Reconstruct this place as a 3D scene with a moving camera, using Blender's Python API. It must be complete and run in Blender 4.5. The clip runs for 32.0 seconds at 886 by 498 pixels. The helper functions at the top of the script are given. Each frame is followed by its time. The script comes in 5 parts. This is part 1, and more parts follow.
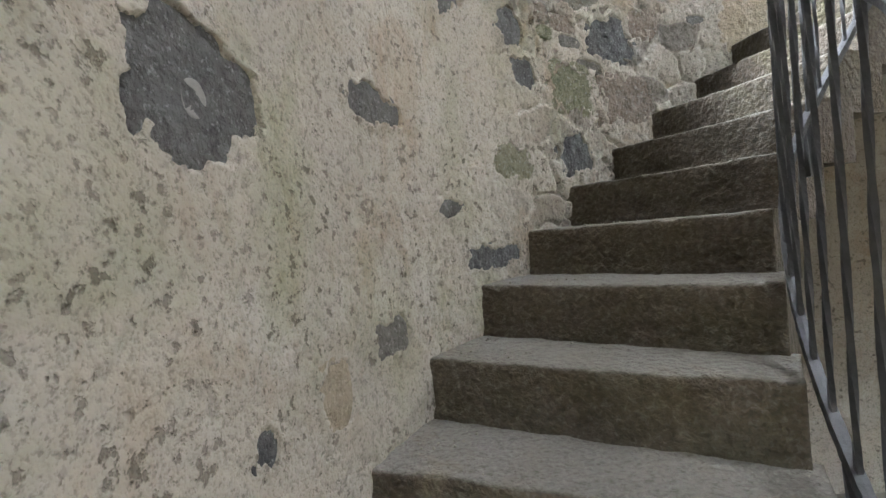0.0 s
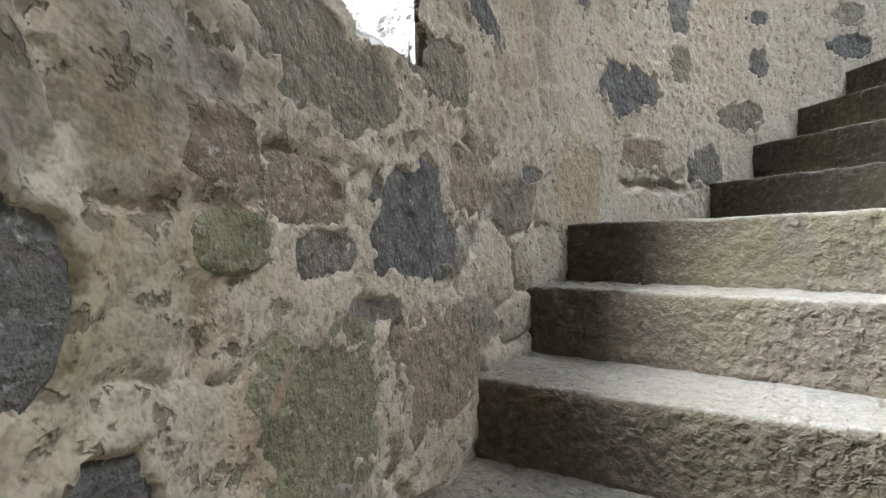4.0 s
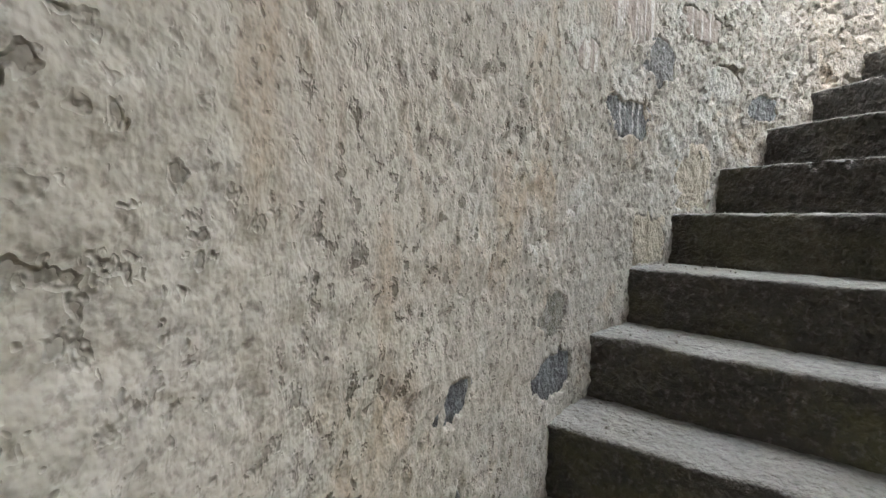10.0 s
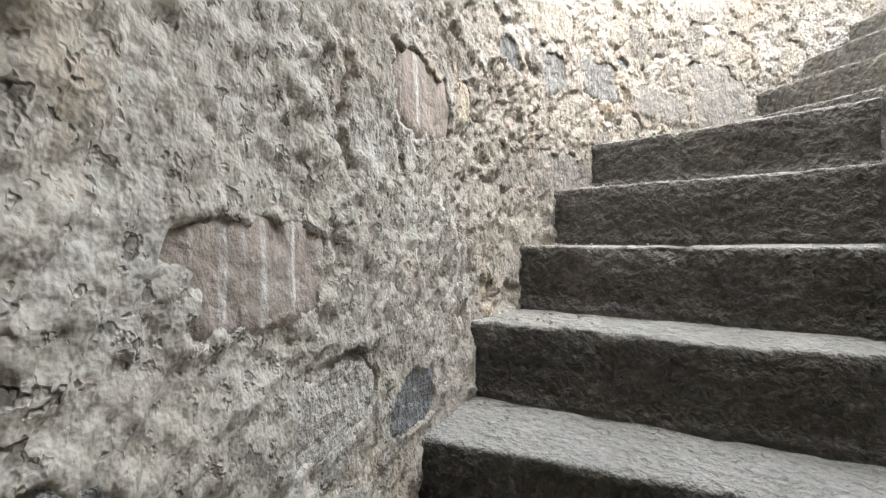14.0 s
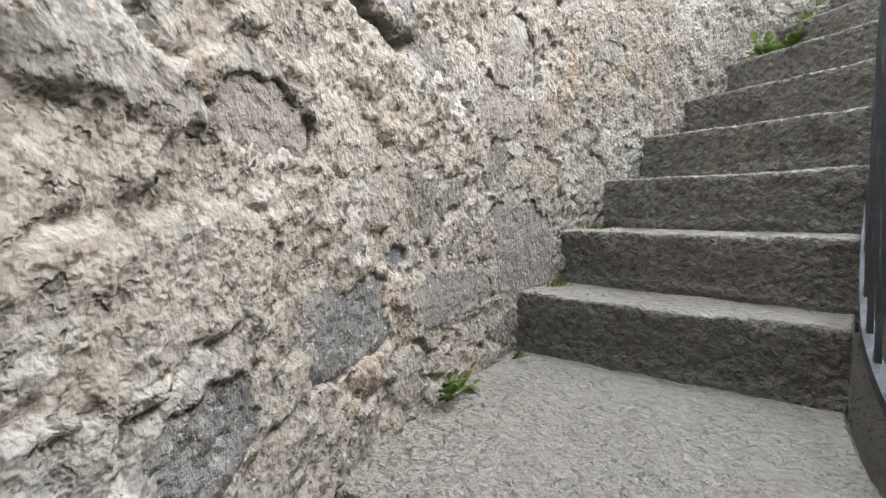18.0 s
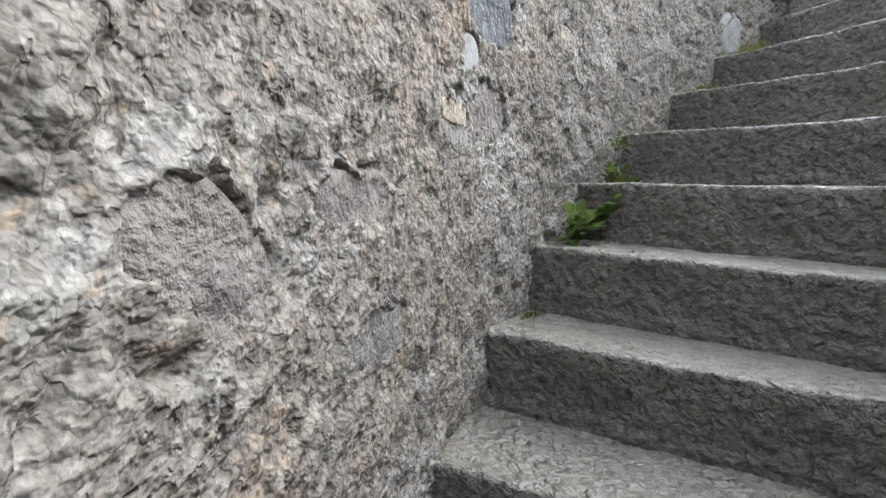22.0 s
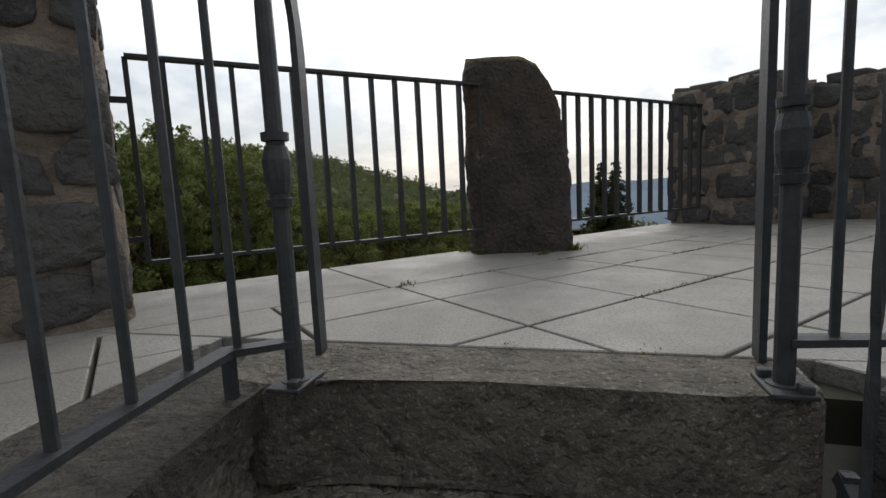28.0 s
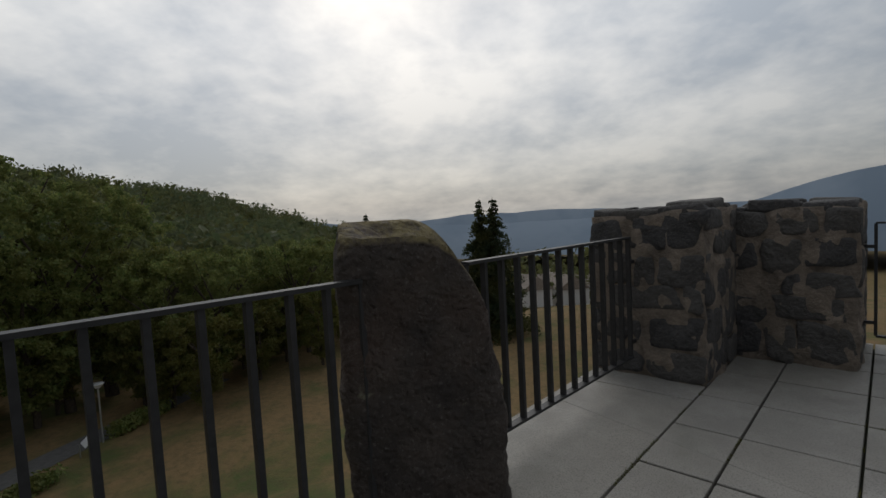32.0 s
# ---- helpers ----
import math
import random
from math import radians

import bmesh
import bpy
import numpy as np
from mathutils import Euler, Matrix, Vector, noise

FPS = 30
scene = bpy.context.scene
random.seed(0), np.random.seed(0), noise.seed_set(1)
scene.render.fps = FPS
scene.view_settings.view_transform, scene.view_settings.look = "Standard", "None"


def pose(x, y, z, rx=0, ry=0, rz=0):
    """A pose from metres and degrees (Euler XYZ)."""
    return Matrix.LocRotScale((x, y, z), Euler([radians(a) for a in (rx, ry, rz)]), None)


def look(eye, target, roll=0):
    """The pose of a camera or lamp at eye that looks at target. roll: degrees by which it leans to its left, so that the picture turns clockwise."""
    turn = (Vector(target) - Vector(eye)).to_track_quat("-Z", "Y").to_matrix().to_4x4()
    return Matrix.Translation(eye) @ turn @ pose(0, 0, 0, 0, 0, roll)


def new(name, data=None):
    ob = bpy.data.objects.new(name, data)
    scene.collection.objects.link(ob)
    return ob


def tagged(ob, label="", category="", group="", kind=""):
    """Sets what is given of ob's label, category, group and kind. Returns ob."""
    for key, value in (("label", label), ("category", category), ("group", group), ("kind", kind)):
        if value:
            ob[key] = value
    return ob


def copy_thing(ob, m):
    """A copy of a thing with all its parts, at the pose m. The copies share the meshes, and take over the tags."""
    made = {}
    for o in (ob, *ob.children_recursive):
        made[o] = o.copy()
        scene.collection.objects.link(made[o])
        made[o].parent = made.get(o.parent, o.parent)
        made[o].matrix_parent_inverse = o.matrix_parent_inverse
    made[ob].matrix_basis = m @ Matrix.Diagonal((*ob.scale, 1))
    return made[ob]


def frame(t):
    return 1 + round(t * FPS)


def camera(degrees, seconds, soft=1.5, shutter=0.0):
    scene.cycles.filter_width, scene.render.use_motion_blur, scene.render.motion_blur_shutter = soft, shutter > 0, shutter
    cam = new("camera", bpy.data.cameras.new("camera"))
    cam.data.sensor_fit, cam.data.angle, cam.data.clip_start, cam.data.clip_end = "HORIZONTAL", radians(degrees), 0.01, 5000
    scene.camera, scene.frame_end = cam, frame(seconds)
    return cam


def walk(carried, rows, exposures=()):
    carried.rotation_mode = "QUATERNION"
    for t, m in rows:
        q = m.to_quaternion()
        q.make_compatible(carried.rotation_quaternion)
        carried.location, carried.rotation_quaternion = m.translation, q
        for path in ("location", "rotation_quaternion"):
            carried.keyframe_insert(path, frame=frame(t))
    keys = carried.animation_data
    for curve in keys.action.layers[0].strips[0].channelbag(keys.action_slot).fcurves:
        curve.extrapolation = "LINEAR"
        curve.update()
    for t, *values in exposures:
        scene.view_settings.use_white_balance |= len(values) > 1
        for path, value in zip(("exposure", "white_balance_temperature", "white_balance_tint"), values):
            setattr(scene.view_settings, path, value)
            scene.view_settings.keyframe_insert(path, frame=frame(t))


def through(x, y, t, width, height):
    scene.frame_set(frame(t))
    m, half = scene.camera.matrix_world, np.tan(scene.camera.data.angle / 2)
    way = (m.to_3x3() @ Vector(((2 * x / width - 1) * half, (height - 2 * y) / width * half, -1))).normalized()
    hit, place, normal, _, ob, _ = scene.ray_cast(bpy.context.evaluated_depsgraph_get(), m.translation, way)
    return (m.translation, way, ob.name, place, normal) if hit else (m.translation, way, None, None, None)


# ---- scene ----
cam = camera(85.4, 32.0)
PATH = [
    (0, (-2.172, -0.064, 0.566), (-2.059, 1.932, 0.522), -4.9),
    (0.5, (-2.162, 0.246, 0.660), (-1.823, 2.217, 0.626), -5.2),
    (1, (-2.086, 0.544, 0.822), (-1.546, 2.470, 0.852), -6.0),
    (1.5, (-2.097, 0.769, 0.898), (-1.489, 2.675, 0.908), -5.9),
    (2, (-2.072, 0.997, 1.071), (-1.318, 2.849, 1.065), -4.3),
    (2.5, (-1.924, 1.155, 1.183), (-0.967, 2.910, 1.233), -4.3),
    (4.5, (-1.541, 1.781, 1.582), (-0.112, 3.180, 1.535), -0.9),
    (5, (-1.381, 1.898, 1.704), (0.211, 3.109, 1.699), -1.1),
    (5.5, (-1.263, 1.966, 1.791), (0.437, 3.020, 1.811), 0.6),
    (6, (-1.100, 2.027, 1.926), (0.631, 3.028, 1.896), -1.5),
    (6.5, (-0.935, 2.117, 2.018), (0.840, 3.036, 1.942), -0.8),
    (7, (-0.763, 2.161, 2.105), (1.108, 2.857, 1.987), -2.2),
    (7.5, (-0.598, 2.196, 2.242), (1.335, 2.683, 2.087), -3.2),
    (8, (-0.423, 2.276, 2.343), (1.541, 2.634, 2.211), -1.5),
    (8.5, (-0.281, 2.311, 2.451), (1.705, 2.543, 2.389), -0.3),
    (9, (-0.108, 2.333, 2.617), (1.887, 2.479, 2.576), -0.1),
    (9.5, (0.075, 2.391, 2.667), (2.068, 2.518, 2.569), 0.4),
    (10, (0.234, 2.397, 2.808), (2.231, 2.437, 2.694), 0.7),
    (10.5, (0.487, 2.349, 2.846), (2.484, 2.355, 2.737), -1.8),
    (11, (0.706, 2.280, 2.973), (2.697, 2.202, 2.794), -2.8),
    (11.5, (0.971, 2.152, 3.016), (2.924, 1.764, 2.824), -0.9),
    (12, (1.144, 2.059, 3.192), (3.028, 1.396, 3.078), 0.1),
    (12.5, (1.306, 1.919, 3.267), (3.083, 1.003, 3.215), -0.3),
    (13, (1.407, 1.815, 3.400), (3.087, 0.733, 3.317), -1.7),
    (13.5, (1.545, 1.719, 3.508), (3.111, 0.477, 3.449), -2.3),
    (14, (1.657, 1.650, 3.608), (3.120, 0.286, 3.598), -0.2),
    (14.5, (1.721, 1.529, 3.761), (3.059, 0.043, 3.746), -0.2),
    (16.5, (2.058, 0.982, 4.062), (2.968, -0.799, 4.029), -2.3),
    (17, (2.146, 0.861, 4.189), (2.964, -0.960, 4.071), -0.6),
    (17.5, (2.174, 0.759, 4.266), (2.896, -1.102, 4.149), 0.0),
    (18, (2.191, 0.655, 4.438), (2.830, -1.233, 4.283), -0.4),
    (18.5, (2.264, 0.509, 4.514), (2.756, -1.420, 4.321), 1.0),
    (19, (2.312, 0.374, 4.644), (2.638, -1.593, 4.493), 1.7),
    (19.5, (2.297, 0.195, 4.757), (2.435, -1.791, 4.566), -0.1),
    (20, (2.334, 0.057, 4.828), (2.343, -1.922, 4.539), 1.9),
    (20.5, (2.351, -0.077, 4.992), (2.244, -2.055, 4.718), 2.8),
    (21, (2.312, -0.276, 5.073), (2.031, -2.241, 4.831), 2.1),
    (21.5, (2.281, -0.427, 5.207), (1.939, -2.380, 4.945), 1.0),
    (22, (2.272, -0.756, 5.274), (1.736, -2.668, 5.038), 1.7),
    (22.5, (2.210, -0.907, 5.397), (1.430, -2.739, 5.213), 1.0),
    (23, (2.061, -1.162, 5.515), (0.998, -2.840, 5.279), 1.0),
    (23.5, (1.991, -1.303, 5.622), (0.779, -2.868, 5.337), 1.2),
    (24, (1.852, -1.509, 5.733), (0.477, -2.933, 5.444), 1.5),
    (24.5, (1.729, -1.619, 5.827), (0.235, -2.931, 5.605), 0.1),
    (25, (1.558, -1.699, 6.007), (-0.089, -2.815, 5.806), -1.7),
    (25.5, (1.441, -1.830, 6.079), (-0.289, -2.812, 5.871), -0.6),
    (26, (1.330, -1.896, 6.182), (-0.459, -2.762, 5.960), -0.4),
    (26.5, (1.182, -1.956, 6.288), (-0.653, -2.731, 6.107), -2.0),
    (28.5, (0.684, -2.117, 6.653), (-1.245, -2.582, 6.406), -1.9),
    (29, (0.564, -2.189, 6.717), (-1.373, -2.635, 6.497), -0.9),
    (29.5, (0.472, -2.215, 6.827), (-1.471, -2.638, 6.617), -0.4),
    (30, (0.327, -2.225, 6.893), (-1.632, -2.581, 6.702), -0.7),
    (30.5, (0.242, -2.230, 6.977), (-1.714, -2.589, 6.762), -1.6),
    (31, (0.093, -2.246, 7.068), (-1.879, -2.516, 6.873), -2.6),
    (31.5, (0.019, -2.249, 7.153), (-1.969, -2.416, 7.012), -3.4),
    (32, (-0.128, -2.203, 7.238), (-2.123, -2.242, 7.108), -3.1),
]
EXPOSURE = [(0, 6.15, 6130, 10), (2.3, 5.95, 6150, 10), (4.5, 5.8, 6350, 10), (6.2, 5.65, 6350, 10), (8, 5.65, 6230, 10), (11, 5.25, 6300, 10), (13.5, 5.05, 6330, 10), (16.5, 4.45, 6200, 10), (18, 3.75, 6130, 10), (20, 3.35, 6100, 10), (22, 3.0, 5850, 10), (23, 2.85, 5700, 10), (25, 2.85, 5700, 10), (26.5, 2.05, 5800, 10), (28.2, 0.3, 6450, 10), (29, -0.05, 6430, 10), (30, -0.33, 6400, 10), (32, -0.42, 6400, 10)]
walk(cam, [(t, look(eye, target, roll)) for t, eye, target, roll in PATH], EXPOSURE)

# ---------------------------------------------------------------- plan
AX = Vector((-0.745, 0.667, 0))      # along the parapet with the standing stone
BX = Vector((0.667, 0.745, 0))       # across it, towards the tower's middle
RISE = 0.19
R_WALL, R_IN = 2.60, 1.72
DECK = 33 * RISE
HOLE_A = 34      # the deck is open over the stairs from this angle to the top
NOSE = {2: 138.3, 3: 130.6, 4: 123.1, 5: 115.6, 6: 109.0, 7: 102.0, 8: 96.4, 9: 74.2, 10: 67.8, 11: 61.6, 12: 55.5, 13: 49.3,
        14: 43.4, 15: 37.1, 16: 30.1, 17: 23.4, 18: 17.1, 19: 10.9, 20: 5.9, 21: 0.2, 22: -19.5, 23: -25.9, 24: -32.2, 25: -38.1,
        26: -44.7, 27: -50.7, 28: -57.3, 29: -64.0, 30: -70.9, 31: -77.3, 32: -83.6, 33: -89.4}
for k in range(1, -7, -1):
    NOSE[k] = NOSE[k + 1] + 7.7
STEPS = sorted(NOSE)


def ab(a, b, z=0.0):
    return AX * a + BX * b + Vector((0, 0, z))


def polar(deg, r, z=0.0):
    return Vector((r * math.cos(radians(deg)), r * math.sin(radians(deg)), z))


def nose_line(deg):
    """The height of the line through the noses at an angle."""
    return float(np.interp(-deg, [-NOSE[k] for k in STEPS], [k * RISE for k in STEPS]))


# ---------------------------------------------------------------- world and sun
world = bpy.data.worlds.new("sky")
scene.world = world
world.use_nodes = True
wn, wl = world.node_tree.nodes, world.node_tree.links
wn.clear()
w_out, w_bg = wn.new("ShaderNodeOutputWorld"), wn.new("ShaderNodeBackground")
w_sky = wn.new("ShaderNodeTexSky")
w_sky.sky_type, w_sky.sun_disc = "NISHITA", False
SUN_EL, SUN_AZ = 38.0, -97.0      # the sun's height, and its turn from +y to the right
w_sky.sun_elevation, w_sky.sun_rotation = radians(SUN_EL), radians(SUN_AZ)
w_sky.air_density, w_sky.dust_density, w_sky.ozone_density = 1.0, 3.0, 1.0
w_co = wn.new("ShaderNodeTexCoord")
w_sep, w_flat = wn.new("ShaderNodeSeparateXYZ"), wn.new("ShaderNodeVectorMath")
w_add, w_comb = wn.new("ShaderNodeMath"), wn.new("ShaderNodeCombineXYZ")
w_add.operation, w_add.inputs[1].default_value = "ADD", 0.34
w_flat.operation = "DIVIDE"
wl.new(w_co.outputs["Generated"], w_sep.inputs[0])
wl.new(w_sep.outputs["Z"], w_add.inputs[0])
for i in range(3):
    wl.new(w_add.outputs[0], w_comb.inputs[i])
wl.new(w_co.outputs["Generated"], w_flat.inputs[0])
wl.new(w_comb.outputs[0], w_flat.inputs[1])
w_n1, w_n2 = wn.new("ShaderNodeTexNoise"), wn.new("ShaderNodeTexNoise")
for node, scale, detail, dist in ((w_n1, 1.6, 7, 0.1), (w_n2, 6.0, 4, 0.1)):
    node.inputs["Scale"].default_value, node.inputs["Detail"].default_value, node.inputs["Distortion"].default_value = scale, detail, dist
    node.inputs["Roughness"].default_value = 0.55
    wl.new(w_flat.outputs[0], node.inputs["Vector"])
w_mix = wn.new("ShaderNodeMath")
w_mix.operation, w_mix.inputs[1].default_value = "MULTIPLY_ADD", 0.5
wl.new(w_n2.outputs["Fac"], w_mix.inputs[0])
wl.new(w_n1.outputs["Fac"], w_mix.inputs[2])
w_ramp = wn.new("ShaderNodeValToRGB")
w_ramp.color_ramp.elements[0].position, w_ramp.color_ramp.elements[0].color = 0.58, (3.9, 4.25, 4.6, 1)
w_ramp.color_ramp.elements[1].position, w_ramp.color_ramp.elements[1].color = 0.92, (7.4, 7.3, 7.0, 1)
wl.new(w_mix.outputs[0], w_ramp.inputs["Fac"])
# the clouds are brightest round the veiled sun
w_dot, w_pow = wn.new("ShaderNodeVectorMath"), wn.new("ShaderNodeMapRange")
w_dot.operation = "DOT_PRODUCT"
sun_way = Vector((math.sin(radians(SUN_AZ)) * math.cos(radians(SUN_EL)), math.cos(radians(SUN_AZ)) * math.cos(radians(SUN_EL)), math.sin(radians(SUN_EL))))
w_dot.inputs[1].default_value = sun_way
wl.new(w_co.outputs["Generated"], w_dot.inputs[0])
w_pow.inputs["From Min"].default_value, w_pow.inputs["From Max"].default_value = 0.2, 1.0
w_pow.inputs["To Min"].default_value, w_pow.inputs["To Max"].default_value = 0.52, 1.42
wl.new(w_dot.outputs["Value"], w_pow.inputs["Value"])
w_glow = wn.new("ShaderNodeVectorMath")
w_glow.operation = "SCALE"
# the cloud deck is greyer towards the horizon
w_low, w_mul = wn.new("ShaderNodeMapRange"), wn.new("ShaderNodeMath")
w_low.inputs["From Min"].default_value, w_low.inputs["From Max"].default_value = 0.0, 0.34
w_low.inputs["To Min"].default_value, w_low.inputs["To Max"].default_value = 0.60, 1.0
wl.new(w_sep.outputs["Z"], w_low.inputs["Value"])
w_mul.operation = "MULTIPLY"
wl.new(w_pow.outputs["Result"], w_mul.inputs[0])
wl.new(w_low.outputs["Result"], w_mul.inputs[1])
wl.new(w_ramp.outputs["Color"], w_glow.inputs[0])
wl.new(w_mul.outputs[0], w_glow.inputs["Scale"])
w_blend = wn.new("ShaderNodeMix")
w_blend.data_type = "RGBA"
w_blend.inputs["Factor"].default_value = 0.85
wl.new(w_sky.outputs["Color"], w_blend.inputs["A"])
wl.new(w_glow.outputs["Vector"], w_blend.inputs["B"])
wl.new(w_blend.outputs["Result"], w_bg.inputs["Color"])
w_bg.inputs["Strength"].default_value = 0.12
wl.new(w_bg.outputs[0], w_out.inputs["Surface"])

sun = new("sun", bpy.data.lights.new("sun", "SUN"))
sun.data.energy, sun.data.angle, sun.data.color = 0.5, radians(36), (1.0, 0.96, 0.9)
sun.matrix_world = look((0, 0, 30), Vector((0, 0, 30)) - sun_way)


# ---------------------------------------------------------------- materials
class Nodes:
    """A small builder for one node material."""

    def __init__(self, name, rough=0.85, metal=0.0, spec=0.3):
        self.m = bpy.data.materials.new(name)
        self.m.use_nodes = True
        self.n, self.l = self.m.node_tree.nodes, self.m.node_tree.links
        self.b = self.n["Principled BSDF"]
        self.b.inputs["Roughness"].default_value = rough
        self.b.inputs["Metallic"].default_value = metal
        self.b.inputs["Specular IOR Level"].default_value = spec
        self.co = self.n.new("ShaderNodeTexCoord").outputs["Object"]

    def put(self, socket, value):
        if isinstance(value, (int, float)):
            socket.default_value = value
        elif isinstance(value, tuple):
            socket.default_value = (*value, 1)[: len(socket.default_value)]
        else:
            self.l.new(value, socket)

    def noise(self, scale, detail=4, rough=0.55, dist=0.0, stretch=None):
        t = self.n.new("ShaderNodeTexNoise")
        vec = self.co
        if stretch:
            mp = self.n.new("ShaderNodeMapping")
            mp.inputs["Scale"].default_value = stretch
            self.l.new(vec, mp.inputs[0])
            vec = mp.outputs[0]
        self.l.new(vec, t.inputs["Vector"])
        for key, v in (("Scale", scale), ("Detail", detail), ("Roughness", rough), ("Distortion", dist)):
            t.inputs[key].default_value = v
        return t.outputs["Fac"]

    def warp(self, scale, amount):
        """The coordinates, stirred a little."""
        t = self.n.new("ShaderNodeTexNoise")
        self.l.new(self.co, t.inputs["Vector"])
        t.inputs["Scale"].default_value = scale
        v = self.n.new("ShaderNodeVectorMath")
        v.operation = "MULTIPLY_ADD"
        self.l.new(t.outputs["Color"], v.inputs[0])
        v.inputs[1].default_value = (amount, amount, amount)
        self.l.new(self.co, v.inputs[2])
        return v.outputs[0]

    def cells(self, scale, feature="F1", rand=1.0, co=None):
        t = self.n.new("ShaderNodeTexVoronoi")
        t.feature = feature
        self.l.new(self.co if co is None else co, t.inputs["Vector"])
        t.inputs["Scale"].default_value, t.inputs["Randomness"].default_value = scale, rand
        return t

    def ramp(self, fac, lo, hi, a=0.0, b=1.0):
        t = self.n.new("ShaderNodeMapRange")
        self.l.new(fac, t.inputs["Value"])
        for key, v in (("From Min", lo), ("From Max", hi), ("To Min", a), ("To Max", b)):
            t.inputs[key].default_value = v
        return t.outputs["Result"]

    def mix(self, fac, a, b, blend="MIX"):
        t = self.n.new("ShaderNodeMix")
        t.data_type, t.blend_type = "RGBA", blend
        self.put(t.inputs["Factor"], fac)
        self.put(t.inputs["A"], a)
        self.put(t.inputs["B"], b)
        return t.outputs["Result"]

    def calc(self, op, a, b=0.0):
        t = self.n.new("ShaderNodeMath")
        t.operation = op
        self.put(t.inputs[0], a)
        self.put(t.inputs[1], b)
        return t.outputs[0]

    def attribute(self, name):
        t = self.n.new("ShaderNodeAttribute")
        t.attribute_name = name
        return t.outputs["Fac"]

    def random(self):
        return self.n.new("ShaderNodeObjectInfo").outputs["Random"]

    def bump(self, height, strength=0.5, distance=0.01, before=None):
        t = self.n.new("ShaderNodeBump")
        t.inputs["Strength"].default_value, t.inputs["Distance"].default_value = strength, distance
        self.l.new(height, t.inputs["Height"])
        if before is not None:
            self.l.new(before, t.inputs["Normal"])
        return t.outputs["Normal"]

    def done(self, colour, normal=None, rough=None):
        self.put(self.b.inputs["Base Color"], colour)
        if normal is not None:
            self.l.new(normal, self.b.inputs["Normal"])
        if rough is not None:
            self.put(self.b.inputs["Roughness"], rough)
        return self.m


def plaster_material():
    g = Nodes("rough_plaster", 0.95, 0, 0.1)
    zone, tint = g.attribute("zone"), g.attribute("tint")
    big, mid = g.noise(1.3, 5, 0.6), g.noise(8, 5, 0.65)
    warm = g.mix(g.ramp(big, 0.38, 0.64), (0.52, 0.48, 0.41), (0.44, 0.405, 0.35))
    grey = g.mix(g.ramp(mid, 0.36, 0.66), (0.222, 0.195, 0.160), (0.163, 0.143, 0.119))
    # greyer mortar towards the top; its darkness partly stands in for shade there
    col = g.mix(zone, warm, grey)
    # the single stones of the rubble show through: grey, brown or pale
    col = g.mix(g.ramp(tint, 0.55, 0.95, 0, 0.65), col, (0.27, 0.235, 0.19))
    col = g.mix(g.ramp(tint, 0.45, 0.08, 0, 0.8), col, (0.10, 0.092, 0.085))
    brown = g.ramp(g.noise(3.4, 6, 0.7, 0.6, (1, 1, 0.6)), 0.54, 0.68, 0, 0.6)
    col = g.mix(brown, col, (0.34, 0.25, 0.165))
    col = g.mix(g.ramp(g.noise(3.0, 7, 0.75, 0.5), 0.52, 0.66, 0, 0.5), col, (0.56, 0.545, 0.505))
    green = g.calc("MULTIPLY", g.ramp(g.noise(1.9, 5, 0.65, 0.3, (1, 1, 0.7)), 0.52, 0.68, 0, 0.6), g.ramp(zone, 0.05, 0.3, 1.0, 0.05))
    col = g.mix(green, col, (0.27, 0.28, 0.15))
    col = g.mix(g.ramp(g.noise(5.5, 6, 0.75, 0.3), 0.57, 0.70, 0, 0.45), col, (0.23, 0.22, 0.20))
    # grains of sand and gravel of many shades
    pebble = g.cells(84, "F1", 1.0, g.warp(70, 0.012))
    two = g.n.new("ShaderNodeSeparateColor")
    g.l.new(pebble.outputs["Color"], two.inputs[0])
    grain = g.noise(120, 3, 0.6)
    col = g.mix(g.ramp(grain, 0.55, 0.69, 0.0, 0.3), col, (0.44, 0.415, 0.37))
    col = g.mix(g.ramp(grain, 0.46, 0.34, 0.0, 0.5), col, (0.13, 0.115, 0.095))
    coarse = g.ramp(zone, 0.5, 1.0, 0.06, 1.0)
    col = g.mix(g.calc("MULTIPLY", coarse, g.ramp(two.outputs[0], 0.74, 1.0, 0.0, 0.4)), col, (0.38, 0.345, 0.30))
    col = g.mix(g.calc("MULTIPLY", coarse, g.ramp(two.outputs[1], 0.70, 1.0, 0.0, 0.6)), col, (0.13, 0.12, 0.115))
    col = g.mix(g.calc("MULTIPLY", coarse, g.ramp(two.outputs[2], 0.94, 1.0, 0.0, 0.55)), col, (0.38, 0.27, 0.17))
    # discrete pits, two sizes, shade coloured into them; lumps and grains of thrown plaster
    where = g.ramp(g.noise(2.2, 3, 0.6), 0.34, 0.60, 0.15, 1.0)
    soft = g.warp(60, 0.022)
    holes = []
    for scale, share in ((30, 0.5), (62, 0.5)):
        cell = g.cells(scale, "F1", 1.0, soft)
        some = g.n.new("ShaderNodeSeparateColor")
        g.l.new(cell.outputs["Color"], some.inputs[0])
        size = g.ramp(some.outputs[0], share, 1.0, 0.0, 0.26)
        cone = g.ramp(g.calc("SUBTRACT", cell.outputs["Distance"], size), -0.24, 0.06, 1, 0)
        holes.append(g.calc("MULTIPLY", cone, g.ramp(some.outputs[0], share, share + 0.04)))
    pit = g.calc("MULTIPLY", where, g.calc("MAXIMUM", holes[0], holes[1]))
